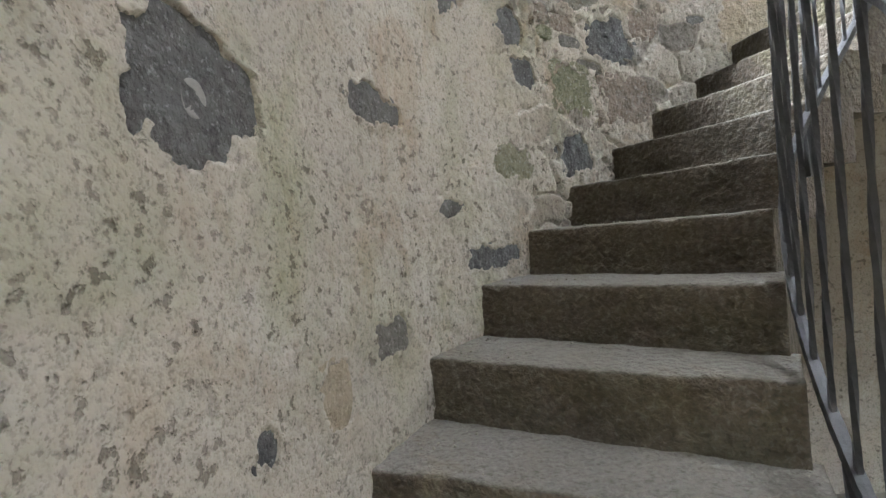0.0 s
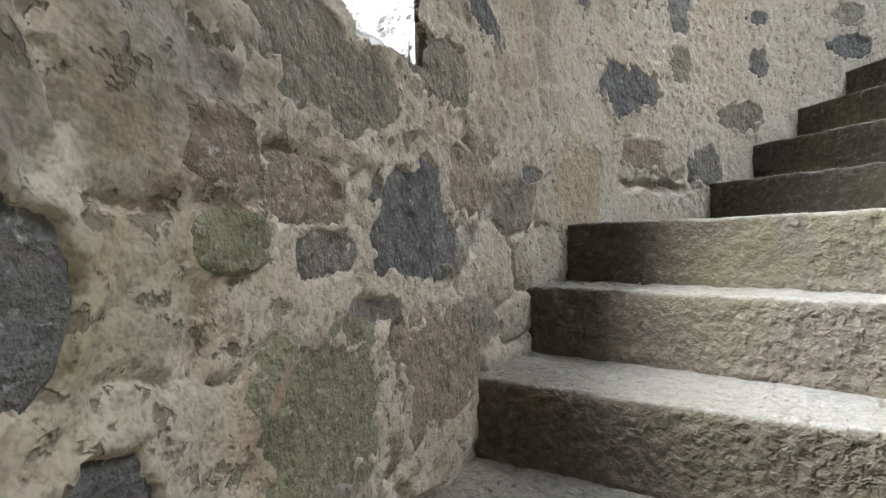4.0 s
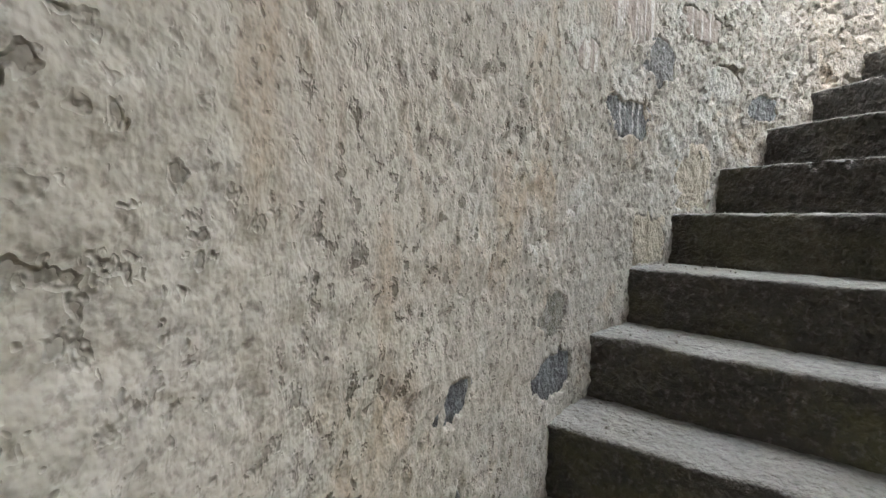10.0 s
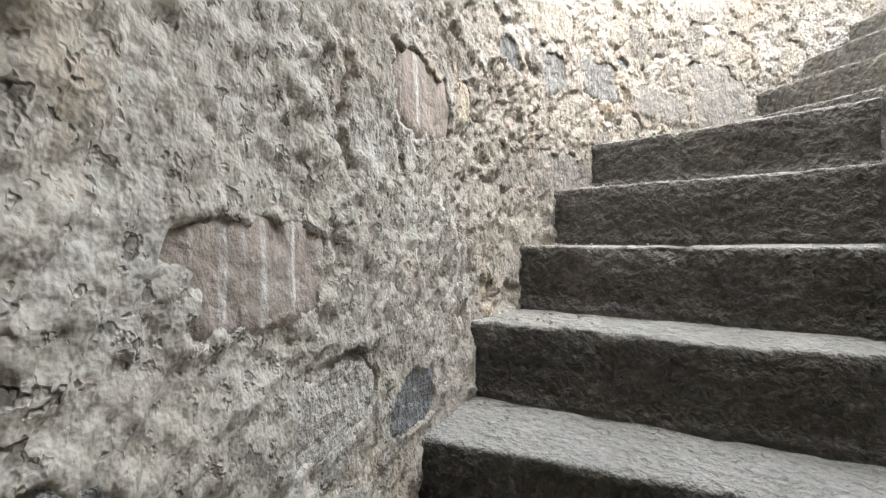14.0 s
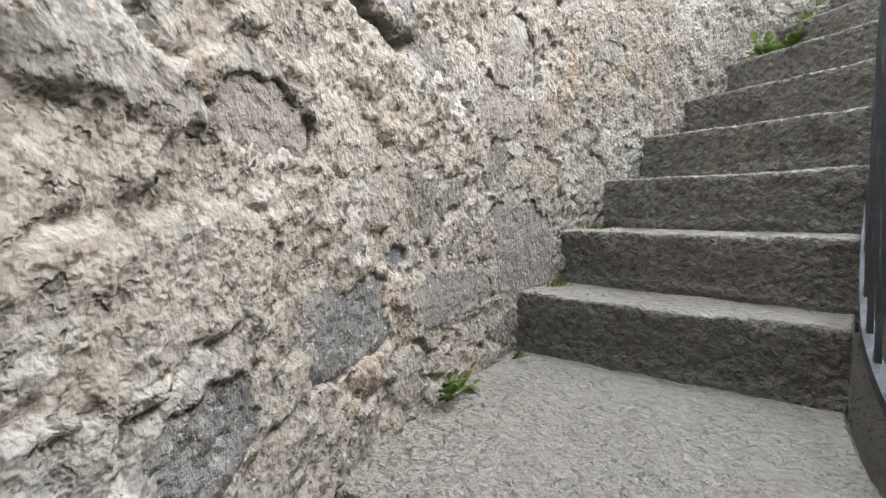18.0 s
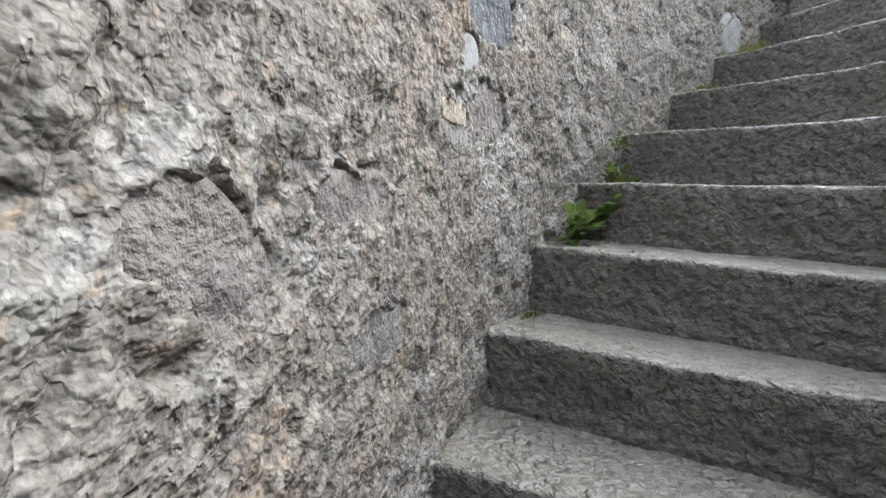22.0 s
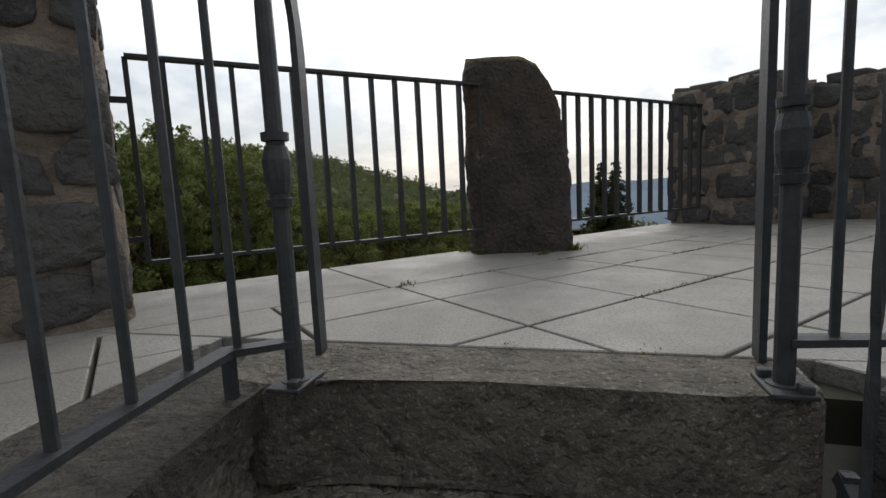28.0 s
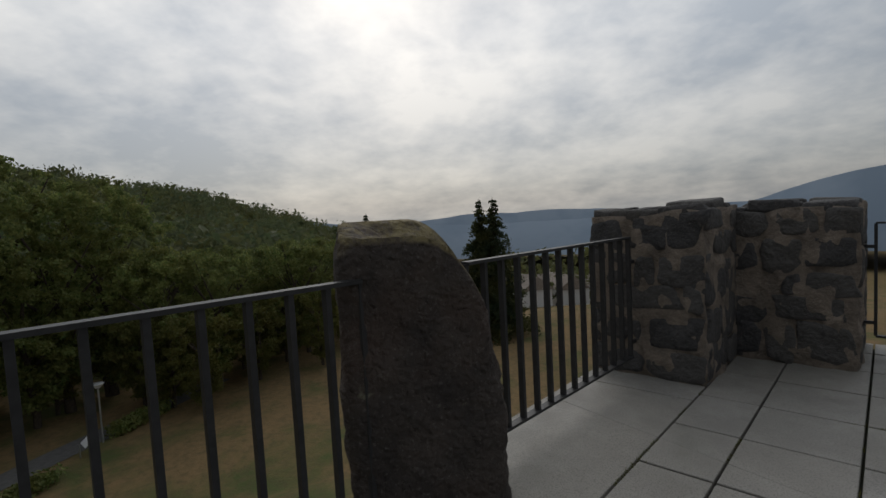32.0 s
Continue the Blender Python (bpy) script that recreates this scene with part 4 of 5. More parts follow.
# ---------------------------------------------------------------- stones set in the wall
def stone_mesh(name, w, h, face, material, seed, deg, z, power, tilt):
    """The bare face of a stone; its rim runs on under the plaster."""
    n, rings = 30, 9
    a, t = np.meshgrid(np.linspace(0, 2 * math.pi, n, endpoint=False), np.linspace(0.02, 1.55, rings + 1), indexing="ij")
    rad = (np.abs(np.cos(a)) ** power + np.abs(np.sin(a)) ** power) ** (-1 / power)
    x, y = np.cos(a) * rad * t * w / 2, np.sin(a) * rad * t * h / 2
    rise = face + 0.003 * octaves(x + seed, y, 12, 3, 5, 0.6) - 0.06 * np.clip(t - 1.05, 0, 1)
    x, y = x * math.cos(tilt) - y * math.sin(tilt), x * math.sin(tilt) + y * math.cos(tilt)
    d = np.radians(deg) - x / R_WALL
    P = np.stack([(R_WALL - rise) * np.cos(d), (R_WALL - rise) * np.sin(d), z + y], -1)
    P = np.transpose(P, (1, 0, 2))[::-1]
    inside = window_cut(np.degrees(d) + 0.3, z + y).T[::-1]
    keep = ~(inside[:-1] | inside[1:] | np.roll(inside, -1, 1)[:-1] | np.roll(inside, -1, 1)[1:])
    return grid_mesh(name, P, material, True, keep, True)


def stone(i, deg, z, w, h, kind, tilt):
    face = {"basalt": -0.003, "streak": -0.003, "white": -0.003, "olive": -0.002, "umber": -0.001, "drab": -0.001, "block": 0.002}.get(kind, 0.001) + 0.0004 * (i % 5)
    name = "plaster_patch" if kind in ("white", "olive", "pale") else "wall_stone"
    part(name, stone_mesh(name, w, h, face, STONES[kind], i * 13 + 5, deg, z, SQUARE.get(kind, 2.4), tilt), None, WALL)


for i, row in enumerate(BARE):
    stone(i, *row)


# ---------------------------------------------------------------- the deck
from mathutils import geometry

# HOLE_A and the last two corners are unseen, set for the light below
INNER = [Vector((-0.03, -1.62, 0)), Vector((0.45, -1.16, 0)), Vector((-0.75, 0.15, 0)), polar(HOLE_A, 0.7)]
ARC = [polar(d, 2.66) for d in range(HOLE_A, -91, -4)] + [polar(-91.5, 2.66)]
HOLE = INNER + ARC


def deck_slab(name, z0, z1, material, label, grow=0.0):
    outer = [ab(-3.1, -3.045), ab(2.75, -3.045), ab(2.75, 3.05), ab(-3.1, 3.05)]
    pts = outer + HOLE
    tris = geometry.tessellate_polygon([outer, HOLE])
    n = len(pts)
    verts = [(p.x, p.y, z0) for p in pts] + [(p.x, p.y, z1) for p in pts]
    faces = []
    for a, b, c in tris:
        faces += [(a + n, b + n, c + n), (c, b, a)]
    for loop in (range(4), range(4, n)):
        loop = list(loop)
        for i, p in enumerate(loop):
            q = loop[(i + 1) % len(loop)]
            faces.append((p, q, q + n, p + n))
    ob = new(name, mesh_of(name, verts, faces, material, False))
    bm = bmesh.new()
    bm.from_mesh(ob.data)
    bmesh.ops.recalc_face_normals(bm, faces=bm.faces[:])
    bm.to_mesh(ob.data)
    bm.free()
    return tagged(ob, label, "ceiling" if "ceiling" in name else "floor", "", "structure")


deck_slab("ceiling_deck", DECK - 0.33, DECK - 0.11, CONCRETE, "thick whitewashed concrete deck over the stairwell")
deck_slab("floor_bed", DECK - 0.109, DECK - 0.035, JOINT, "dark bedding under the terrace paving")
TERRACE = tagged(new("floor_terrace"), "grey concrete paving slabs with mossy joints on the terrace", "floor", "", "structure")


def clip(poly, normal, off):
    """The part of a flat polygon where normal . p > off."""
    out = []
    for i, p in enumerate(poly):
        q = poly[(i + 1) % len(poly)]
        dp, dq = normal.dot(p) - off, normal.dot(q) - off
        if dp > 0:
            out.append(p)
        if (dp > 0) != (dq > 0):
            out.append(p + (q - p) * (dp / (dp - dq)))
    return out


def paving():
    rng = random.Random(4)
    rows = [(-3.05, -2.43, 2.4)] + [(-2.43, -2.165, 0.413), (-2.165, -1.79, 0.413)] + [(-1.79 + 0.372 * i, -1.418 + 0.372 * i, 0.413) for i in range(13)]
    edge_n = Vector(((INNER[2] - INNER[1]).y * -1, (INNER[2] - INNER[1]).x, 0)).normalized()
    inner_n = Vector((-(INNER[1] - INNER[0]).y, (INNER[1] - INNER[0]).x, 0)).normalized()
    for i, (b0, b1, da) in enumerate(rows):
        shift = 1.14 if i == 0 else 0.0
        n0 = int(-3.2 / da) - 1
        for j in range(n0 - 1, int(2.75 / da) + 1):
            a0, a1 = max(j * da + shift, -3.1), min((j + 1) * da + shift, 2.75)
            if a1 - a0 < 0.05:
                continue
            g = 0.0052
            poly = [ab(a0 + g, b0 + g), ab(a1 - g, b0 + g), ab(a1 - g, b1 - g), ab(a0 + g, b1 - g)]
            cut_n = polar(HOLE_A + 90, 1)
            beyond = clip(poly, cut_n, 0.03)
            near = clip(poly, -cut_n, -0.03)
            pieces = [beyond, clip(clip(near, Vector((-1, 0, 0)), 0.115), edge_n, edge_n.dot(INNER[1]) + 0.03)] if near else [beyond]
            rest = clip(clip(near, Vector((1, 0, 0)), -0.110), edge_n, edge_n.dot(INNER[1]) + 0.03) if near else []
            if len(rest) > 2:
                pieces.append(clip(rest, inner_n, inner_n.dot(INNER[0]) + 0.02))
            if near:
                outside = [v for v in clip(near, Vector((1, 0, 0)), -0.112) if v.length > 2.86]
                if outside:
                    mid = sum(outside, Vector()) / len(outside)
                    if -93 < math.degrees(math.atan2(mid.y, mid.x)) < HOLE_A + 3:
                        pieces.append(clip(clip(near, Vector((1, 0, 0)), -0.112), mid.normalized(), 2.855))
            for piece in pieces:
                if len(piece) > 2:
                    dz = rng.uniform(-0.0015, 0.0015)
                    part("paving_slab", prism(piece, DECK - 0.04, DECK + dz, 0.0025), PAVER, TERRACE)


# the coping round the well, a slab at a time
WELL = tagged(new("trim_coping"), "dark weathered stone coping round the stairwell", "coping", "", "structure")
for d in range(-90, HOLE_A - 8, 17):
    pts = [polar(d + 0.12 + s * 0.985, 2.572 + 0.002 * math.sin(d + s * 2.0)) for s in range(0, 18, 1)] + [polar(d + 0.12 + s * 0.985, 2.85) for s in range(17, -1, -1)]
    part("coping_slab", prism(pts, DECK - 0.065, DECK - 0.001, 0.007), COPING, WELL)
side = (INNER[1] - INNER[0]).normalized()
off = Vector((-side.y, side.x, 0))
for i in range(2):
    p, q = INNER[0] + side * (0.33 * i + 0.004), INNER[0] + side * (0.33 * i + 0.326)
    part("coping_slab", prism([p - off * 0.05, q - off * 0.05, q + off * 0.016, p + off * 0.016], DECK - 0.19, DECK - 0.001, 0.012), MASON, WELL)
# the top step is one long slab between the two posts
part("top_slab", prism([Vector((0.06, -1.72, 0)), Vector((-0.10, -1.70, 0)), Vector((-0.103, -2.60, 0)), Vector((-0.07, -2.74, 0)), Vector((0.13, -2.66, 0)), Vector((0.145, -2.56, 0)), Vector((0.085, -2.45, 0)), Vector((0.07, -2.2, 0)), Vector((0.075, -1.85, 0))], DECK - 0.185, DECK + 0.004, 0.012), TOPSTONE, WELL, "rough lichened top step stone")


# ---------------------------------------------------------------- wrought-iron railings
def flat_bar(points, w=0.046, h=0.011, seed=0):
    """A flat bar with hammered, wavy edges."""
    return sweep(points, [(-w / 2, -h / 2), (0, -h / 2 - 0.001), (w / 2, -h / 2), (w / 2, h / 2), (0, h / 2 + 0.001), (-w / 2, h / 2)], wobble=0.07, seed=seed)


def twisted(p, q, size=0.0125, turns=1.3, seed=0):
    n = 46
    return sweep([p + (q - p) * (i / n) for i in range(n + 1)], ring_section(size, size), twist=turns * 2 * math.pi / n, wobble=0.06, seed=seed)


def stair_railing():
    rail = tagged(new("stair_railing"), "grey wrought-iron stair railing with twisted bars and a flat handrail", "railing")
    edge = lambda d: inner_edge(d) + float(np.interp(d, (-60, -20), (0.004, -0.028)))
    deg = np.arange(196, -87.5, -1.0)
    line = np.array([nose_line(d) for d in deg])
    line = np.convolve(np.pad(line, 3, mode="edge"), np.ones(7) / 7, "valid")
    hand = [polar(d, edge(d) - 0.005, z + 0.95) for d, z in zip(deg, line)]
    low = [polar(d, edge(d), z + 0.015) for d, z in zip(deg, line)]
    dense = lambda ps: [a + (b - a) * f for a, b in zip(ps, ps[1:]) for f in (0, 0.5)] + [ps[-1]]
    part("handrail", flat_bar(dense(hand), 0.045, 0.012, 1), IRON, rail)
    part("bottom_rail", flat_bar(dense(low), 0.022, 0.024, 2), IRON, rail)
    for i, d in enumerate(np.arange(194, -86.5, -3.25)):
        z = float(np.interp(-d, -deg, line))
        part("twisted_bar", twisted(polar(d, edge(d), z + 0.015), polar(d, edge(d) - 0.004, z + 0.945), 0.0105, seed=i), IRON, rail)
    for k in range(-4, 33, 4):
        d = NOSE[k] - 3
        z = nose_line(d)
        part("bracket", sweep([polar(d, edge(d), z + 0.01), polar(d, edge(d), k * RISE - 0.09), polar(d, edge(d) + 0.06, k * RISE - 0.09)], ring_section(0.018, 0.018)), IRON, rail)
    return rail


stair_railing()


def turned_post(at, height=0.92, r=0.0125):
    """A post with a ringed knob a third of the way up."""
    bm = bmesh.new()
    prof = [(0, r * 1.9), (0.012, r * 1.9), (0.013, r * 1.15), (0.30, r * 1.1), (0.301, r * 1.6), (0.314, r * 1.75), (0.315, r * 1.25), (0.322, r * 1.25), (0.323, r * 1.45), (0.345, r * 1.75), (0.375, r * 1.8), (0.396, r * 1.45), (0.397, r * 1.2),
            (0.404, r * 1.2), (0.405, r * 1.7), (0.418, r * 1.75), (0.419, r * 1.1), (0.55, r * 1.12), (0.7, r * 0.98), (0.8, r * 1.05), (height, r * 0.9)]
    n = 12
    rings = [[bm.verts.new((at.x + q * math.cos(2 * math.pi * j / n), at.y + q * math.sin(2 * math.pi * j / n), at.z + z)) for j in range(n)] for z, q in prof]
    for a, b in zip(rings, rings[1:]):
        for j in range(n):
            bm.faces.new((a[j], a[(j + 1) % n], b[(j + 1) % n], b[j]))
    bm.faces.new(rings[-1])
    return bm


def well_railing(name, run, post, down, label):
    """A railing along run (points at deck height), ending in a turned post and a handrail bent down to the floor."""
    rail = tagged(new(name), label, "railing")
    up = lambda p, z: Vector((p.x, p.y, DECK + z))
    top = [up(p, 0.78) for p in run]
    bend = []
    for i in range(1, 15):
        a = i / 14 * math.pi / 2
        bend.append(Vector((post.x + (down.x - post.x) * math.sin(a), post.y + (down.y - post.y) * math.sin(a), DECK + 0.78 - 0.20 * (1 - math.cos(a)))))
    tail = [bend[-1].lerp(Vector((down.x, down.y, DECK + 0.005)), f) for f in (0.3, 0.6, 0.85, 1.0)]
    part("handrail", sweep(top + bend + tail, ring_section(0.042, 0.012), up=(down - post).normalized().cross(Vector((0, 0, 1))), wobble=0.05), IRON, rail)
    part("bottom_rail", flat_bar([up(p, 0.075) for p in run], 0.034, 0.011, 3), IRON, rail)
    part("post", turned_post(up(post, 0.0), 0.79), IRON, rail)
    plate = part("foot_plate", box((0.085, 0.06, 0.008), (post.x, post.y, DECK + 0.006), 0.002), IRON, rail)
    for s in (-1, 1):
        part("bolt", box((0.018, 0.018, 0.014), (post.x + 0.03 * s, post.y + 0.016 * s, DECK + 0.015), 0.003), IRON, plate)
    along, gap = 0.0, 0.105
    for a, b in zip(run, run[1:]):
        seg = (b - a).length
        while along < seg:
            p = a + (b - a) * (along / seg)
            if (p - post).length > 0.05:
                part("bar", sweep([up(p, 0.075), up(p, 0.35), up(p, 0.6), up(p, 0.775)], round_section(0.0068, 7), wobble=0.05), IRON, rail)
            along += gap
        along -= seg
    n = max(2, int(sum((b - a).length for a, b in zip(run, run[1:])) / 1.1))
    for i in range(0, len(run), max(1, len(run) // n)):
        part("standard", sweep([up(run[i], -0.02), up(run[i], 0.08)], ring_section(0.02, 0.012)), IRON, rail)
    return rail


POST_L, POST_R = Vector((0.12, -2.515, 0)), Vector((0.03, -1.765, 0))
well_railing("well_railing", [polar(d, 2.60) for d in range(HOLE_A, -87, -3)] + [POST_L], POST_L, Vector((-0.03, -2.55, 0)), "curved grey iron railing on the stairwell's coping")
well_railing("well_railing", [polar(HOLE_A, 2.60), polar(HOLE_A, 0.68), Vector((-0.79, 0.14, 0)), Vector((0.40, -1.16, 0))] + [INNER[1] + (INNER[0] - INNER[1]) * f + Vector((-0.02, 0.04, 0)) for f in (0.3, 0.6, 0.9)] + [POST_R], POST_R, Vector((-0.09, -1.757, 0)), "grey iron railing along the inner edge of the stairwell")


# ---------------------------------------------------------------- parapet: merlons, standing stone, railings
def masonry_block(name, a0, a1, b0, b1, height, label, seed, ragged=0.04):
    """A merlon of dark rubble stones in thick mortar."""
    rng = random.Random(seed)
    thing = tagged(new(name), label, "parapet")
    thing.location = ab((a0 + a1) / 2, (b0 + b1) / 2, DECK)
    turn = math.atan2(AX.y, AX.x)
    thing.rotation_euler = (0, 0, turn)
    la, lb = a1 - a0, b1 - b0
    # local x runs along A, local y along -B
    P = []
    nz = int(height / 0.03)
    ring = [(-la / 2 + la * i / 20, -lb / 2) for i in range(20)] + [(la / 2, -lb / 2 + lb * i / 20) for i in range(20)] + [(la / 2 - la * i / 20, lb / 2) for i in range(20)] + [(-la / 2, lb / 2 - lb * i / 20) for i in range(20)]
    for i in range(nz + 6):
        t = min(i / nz, 1)
        shrink = 1 if i <= nz else 1 - (i - nz) / 5.0
        row = []
        for j, (x, y) in enumerate(ring):
            s = j * 0.35
            d = 0.022 * float(lattice(np.array(s * 2 + seed), np.array(t * height * 11), 3)) + 0.002
            nrm = Vector((x / (la / 2), y / (lb / 2))).normalized()
            topn = ragged * float(lattice(np.array(x * 5 + seed), np.array(y * 5), 4)) if i >= nz else 0
            row.append((x * shrink + nrm.x * d * shrink, y * shrink + nrm.y * d * shrink, t * height + topn - 0.01))
        P.append(row)
    part("mortar", grid_mesh("mortar", np.array(P), MORTAR, True, None, True), None, thing)
    faces = [((1, 0), (0, -1), la, lambda u: (u, -lb / 2)), ((1, 0), (0, 1), la, lambda u: (u, lb / 2)), ((0, 1), (1, 0), lb, lambda u: (la / 2, u)), ((0, 1), (-1, 0), lb, lambda u: (-la / 2, u))]
    for along, out, length, place in faces:
        z = 0.01
        while z < height - 0.05:
            h = min(rng.uniform(0.12, 0.25), height - z + 0.02)
            u = -length / 2 + rng.uniform(-0.02, 0.02)
            while u < length / 2 - 0.05:
                w = min(rng.choice((0.12, 0.18, 0.25, 0.3, 0.38)) * rng.uniform(0.85, 1.15), length / 2 - u + 0.02)
                if w > 0.06 and rng.random() < 0.93:
                    cx, cy = place(u + w / 2)
                    part("stone", rubble_stone(w * rng.uniform(0.9, 1.03), h * rng.uniform(0.84, 1.05), rng.uniform(0.05, 0.085), (cx, cy, z + h / 2 + rng.uniform(-0.02, 0.02)), along, out, rng.randrange(9999)), MASON, thing)
                u += w
            z += h
    # cap stones
    x = -la / 2
    while x < la / 2 - 0.06:
        w = min(rng.uniform(0.2, 0.34), la / 2 - x)
        y = -lb / 2
        while y < lb / 2 - 0.06:
            d = min(rng.uniform(0.2, 0.34), lb / 2 - y)
            part("cap_stone", box((w * 0.93, d * 0.93, 0.07), (x + w / 2, y + d / 2, height - 0.005 + rng.uniform(-0.015, 0.03)), 0.022, 0.014, rng), MASON, thing)
            y += d
        x += w
    return thing


def rubble_stone(w, h, depth, at, along, out, seed):
    """A rough block with broken corners, its face turned to out and nearly flush with the mortar."""
    rng = random.Random(seed)
    bm = bmesh.new()
    n = 28
    cuts = [(rng.uniform(-0.22, 0.22) + i * math.pi / 2, rng.uniform(0.88, 1.02)) for i in range(4)] + [(rng.uniform(0, 6.28), rng.uniform(0.92, 1.2)) for _ in range(4)]
    slope = (rng.uniform(-0.05, 0.05), rng.uniform(-0.05, 0.05))
    grid = []
    for t, d0 in ((0.0, 0.011), (0.35, 0.012), (0.7, 0.011), (0.94, 0.009), (1.0, 0.001), (1.0, -depth)):
        ring = []
        for j in range(n):
            a = 2 * math.pi * (j + 0.5) / n
            rad = min(c / max(0.15, math.cos(a - q)) for q, c in cuts) * (1 + 0.04 * float(lattice(np.array(a * 4.0), np.array(seed * 0.37), 3)))
            x, z = math.cos(a) * rad * max(t, 0.03) * w / 2, math.sin(a) * rad * max(t, 0.03) * h / 2
            d = d0 + (x * slope[0] + z * slope[1] + 0.006 * float(octaves(np.array(x + seed), np.array(z), 14, 2, 9)) if d0 > -0.01 else 0)
            ring.append(bm.verts.new((at[0] + along[0] * x + out[0] * d, at[1] + along[1] * x + out[1] * d, at[2] + z)))
        grid.append(ring)
    for a, b in zip(grid, grid[1:]):
        for j in range(n):
            bm.faces.new((a[j], a[(j + 1) % n], b[(j + 1) % n], b[j])).smooth = True
    bm.faces.new(grid[0])
    bmesh.ops.recalc_face_normals(bm, faces=bm.faces[:])
    return bm


masonry_block("merlon", 1.37, 2.06, -3.05, -2.43, 0.93, "low merlon of dark rubble stones in thick mortar", 11)
masonry_block("merlon", 2.03, 2.72, -2.47, -1.84, 0.91, "merlon of dark rubble stones beside the terrace corner", 12)
masonry_block("merlon", -3.6, -2.0, -3.17, -2.53, 1.75, "tall dark rubble stone merlon beside the stairwell", 13, 0.1)


def standing_stone():
    """A rough standing stone between the two railings: one edge upright, the top falling away to the other."""
    rows, n = 40, 56
    W, D = Vector((-0.17, 0.985, 0)), Vector((0.985, 0.17, 0))
    mid = Vector((-1.66, -2.335, DECK))
    P = []
    for i in range(rows + 1):
        t = i / rows
        row = []
        for j in range(n):
            a = 2 * math.pi * j / n
            c, s = math.cos(a), math.sin(a)
            sq = (abs(c) ** 8 + abs(s) ** 8) ** 0.125
            x, y = c / sq * 0.235, s / sq * 0.15
            wide = 0.97 + 0.15 * math.sin(t * 3.1 + 0.5) if c > 0 else 1.0 - 0.03 * t
            lim = 0.98 - 4.6 * max(0.0, x + 0.01) ** 2.2 - 0.25 * max(0.0, y + 0.05)
            z = t * lim
            d = 1 + 0.06 * float(lattice(np.array(c * 2.2 + 5), np.array(z * 5 + s * 2), 21)) + 0.045 * float(lattice(np.array(c * 7), np.array(z * 16 + s * 6), 22)) + 0.022 * float(lattice(np.array(c * 19), np.array(z * 40 + s * 15), 23))
            k = 1 - 0.07 * max(0, t - 0.93) / 0.07
            row.append(tuple(mid + W * (x * wide * d * k) + D * (y * d * k) + Vector((0, 0, z - 0.01))))
        P.append(row)
    top = np.array(P[-1])
    ctr = top.mean(0)
    for f in (0.8, 0.6, 0.4, 0.2, 0.02):
        P.append([tuple(ctr + (q - ctr) * f + np.array((0, 0, (top[:, 2].mean() + (q[2] - ctr[2]) * f - (ctr[2] + (q[2] - ctr[2]) * f)) + 0.016 * float(lattice(np.array(q[0] * 25 * f + 9), np.array(q[1] * 25 * f), 6))))) for q in top])
    me = grid_mesh("standing_stone", np.array(P), MENHIR, True, None, True)
    tagged(new("standing_stone", me), "rough dark standing stone with a mossy sloping top", "stone")


standing_stone()


def edge_railing(a0, a1, b0, b1, label, gap, w, height=0.80, foot=0.12):
    rail = tagged(new("parapet_railing"), label, "railing")
    p, q = ab(a0, b0, DECK), ab(a1, b1, DECK)
    up = lambda f, z: p + (q - p) * f + Vector((0, 0, z))
    part("top_rail", sweep([up(0, height), up(1, height)], ring_section(0.04, 0.012)), RAILPAINT, rail)
    part("bottom_rail", sweep([up(0, foot), up(1, foot)], ring_section(0.035, 0.012)), RAILPAINT, rail)
    n = round((q - p).length / gap)
    for i in range(n + 1):
        d = (q - p).normalized()
        part("flat_bar", sweep([up(i / n, foot + 0.004), up(i / n, height - 0.004)], ring_section(0.016, w), up=d.cross(Vector((0, 0, 1)))), RAILPAINT, rail)
    for f, s in ((0, -1), (1, 1)):
        for z in (0.2, 0.66):
            part("wall_anchor", sweep([up(f, z), up(f, z) + (q - p).normalized() * (0.10 * s)], ring_section(0.012, 0.02)), RAILPAINT, rail)
    return rail


edge_railing(-1.93, -0.54, -2.92, -2.84, "dark steel parapet railing of upright flat bars", 0.105, 0.024)
edge_railing(-0.07, 1.30, -2.84, -2.80, "dark steel parapet railing of flat bars between stone and merlon", 0.105, 0.024)
edge_railing(2.45, 2.45, -1.78, 0.6, "dark steel railing along the next side of the terrace", 0.105, 0.024)
edge_railing(2.45, 2.45, 0.7, 3.0, "dark steel railing along the next side of the terrace", 0.105, 0.024)


def drain_pipe(at, height):
    """A thin zinc pipe with two clips, upright against the merlon's face."""
    pipe = tagged(new("drain_pipe"), "thin weathered zinc pipe standing beside the tall merlon", "pipe")
    part("tube", sweep([at + Vector((0, 0, z)) for z in (0.0, 0.3, 0.8, height)], round_section(0.013, 10), wobble=0.03), GALV, pipe)
    for z in (0.25, height - 0.2):
        part("clip", box((0.04, 0.04, 0.018), tuple(at + Vector((0, 0, z))), 0.003), RAILPAINT, pipe)


drain_pipe(ab(-2.66, -2.49, DECK), 1.5)


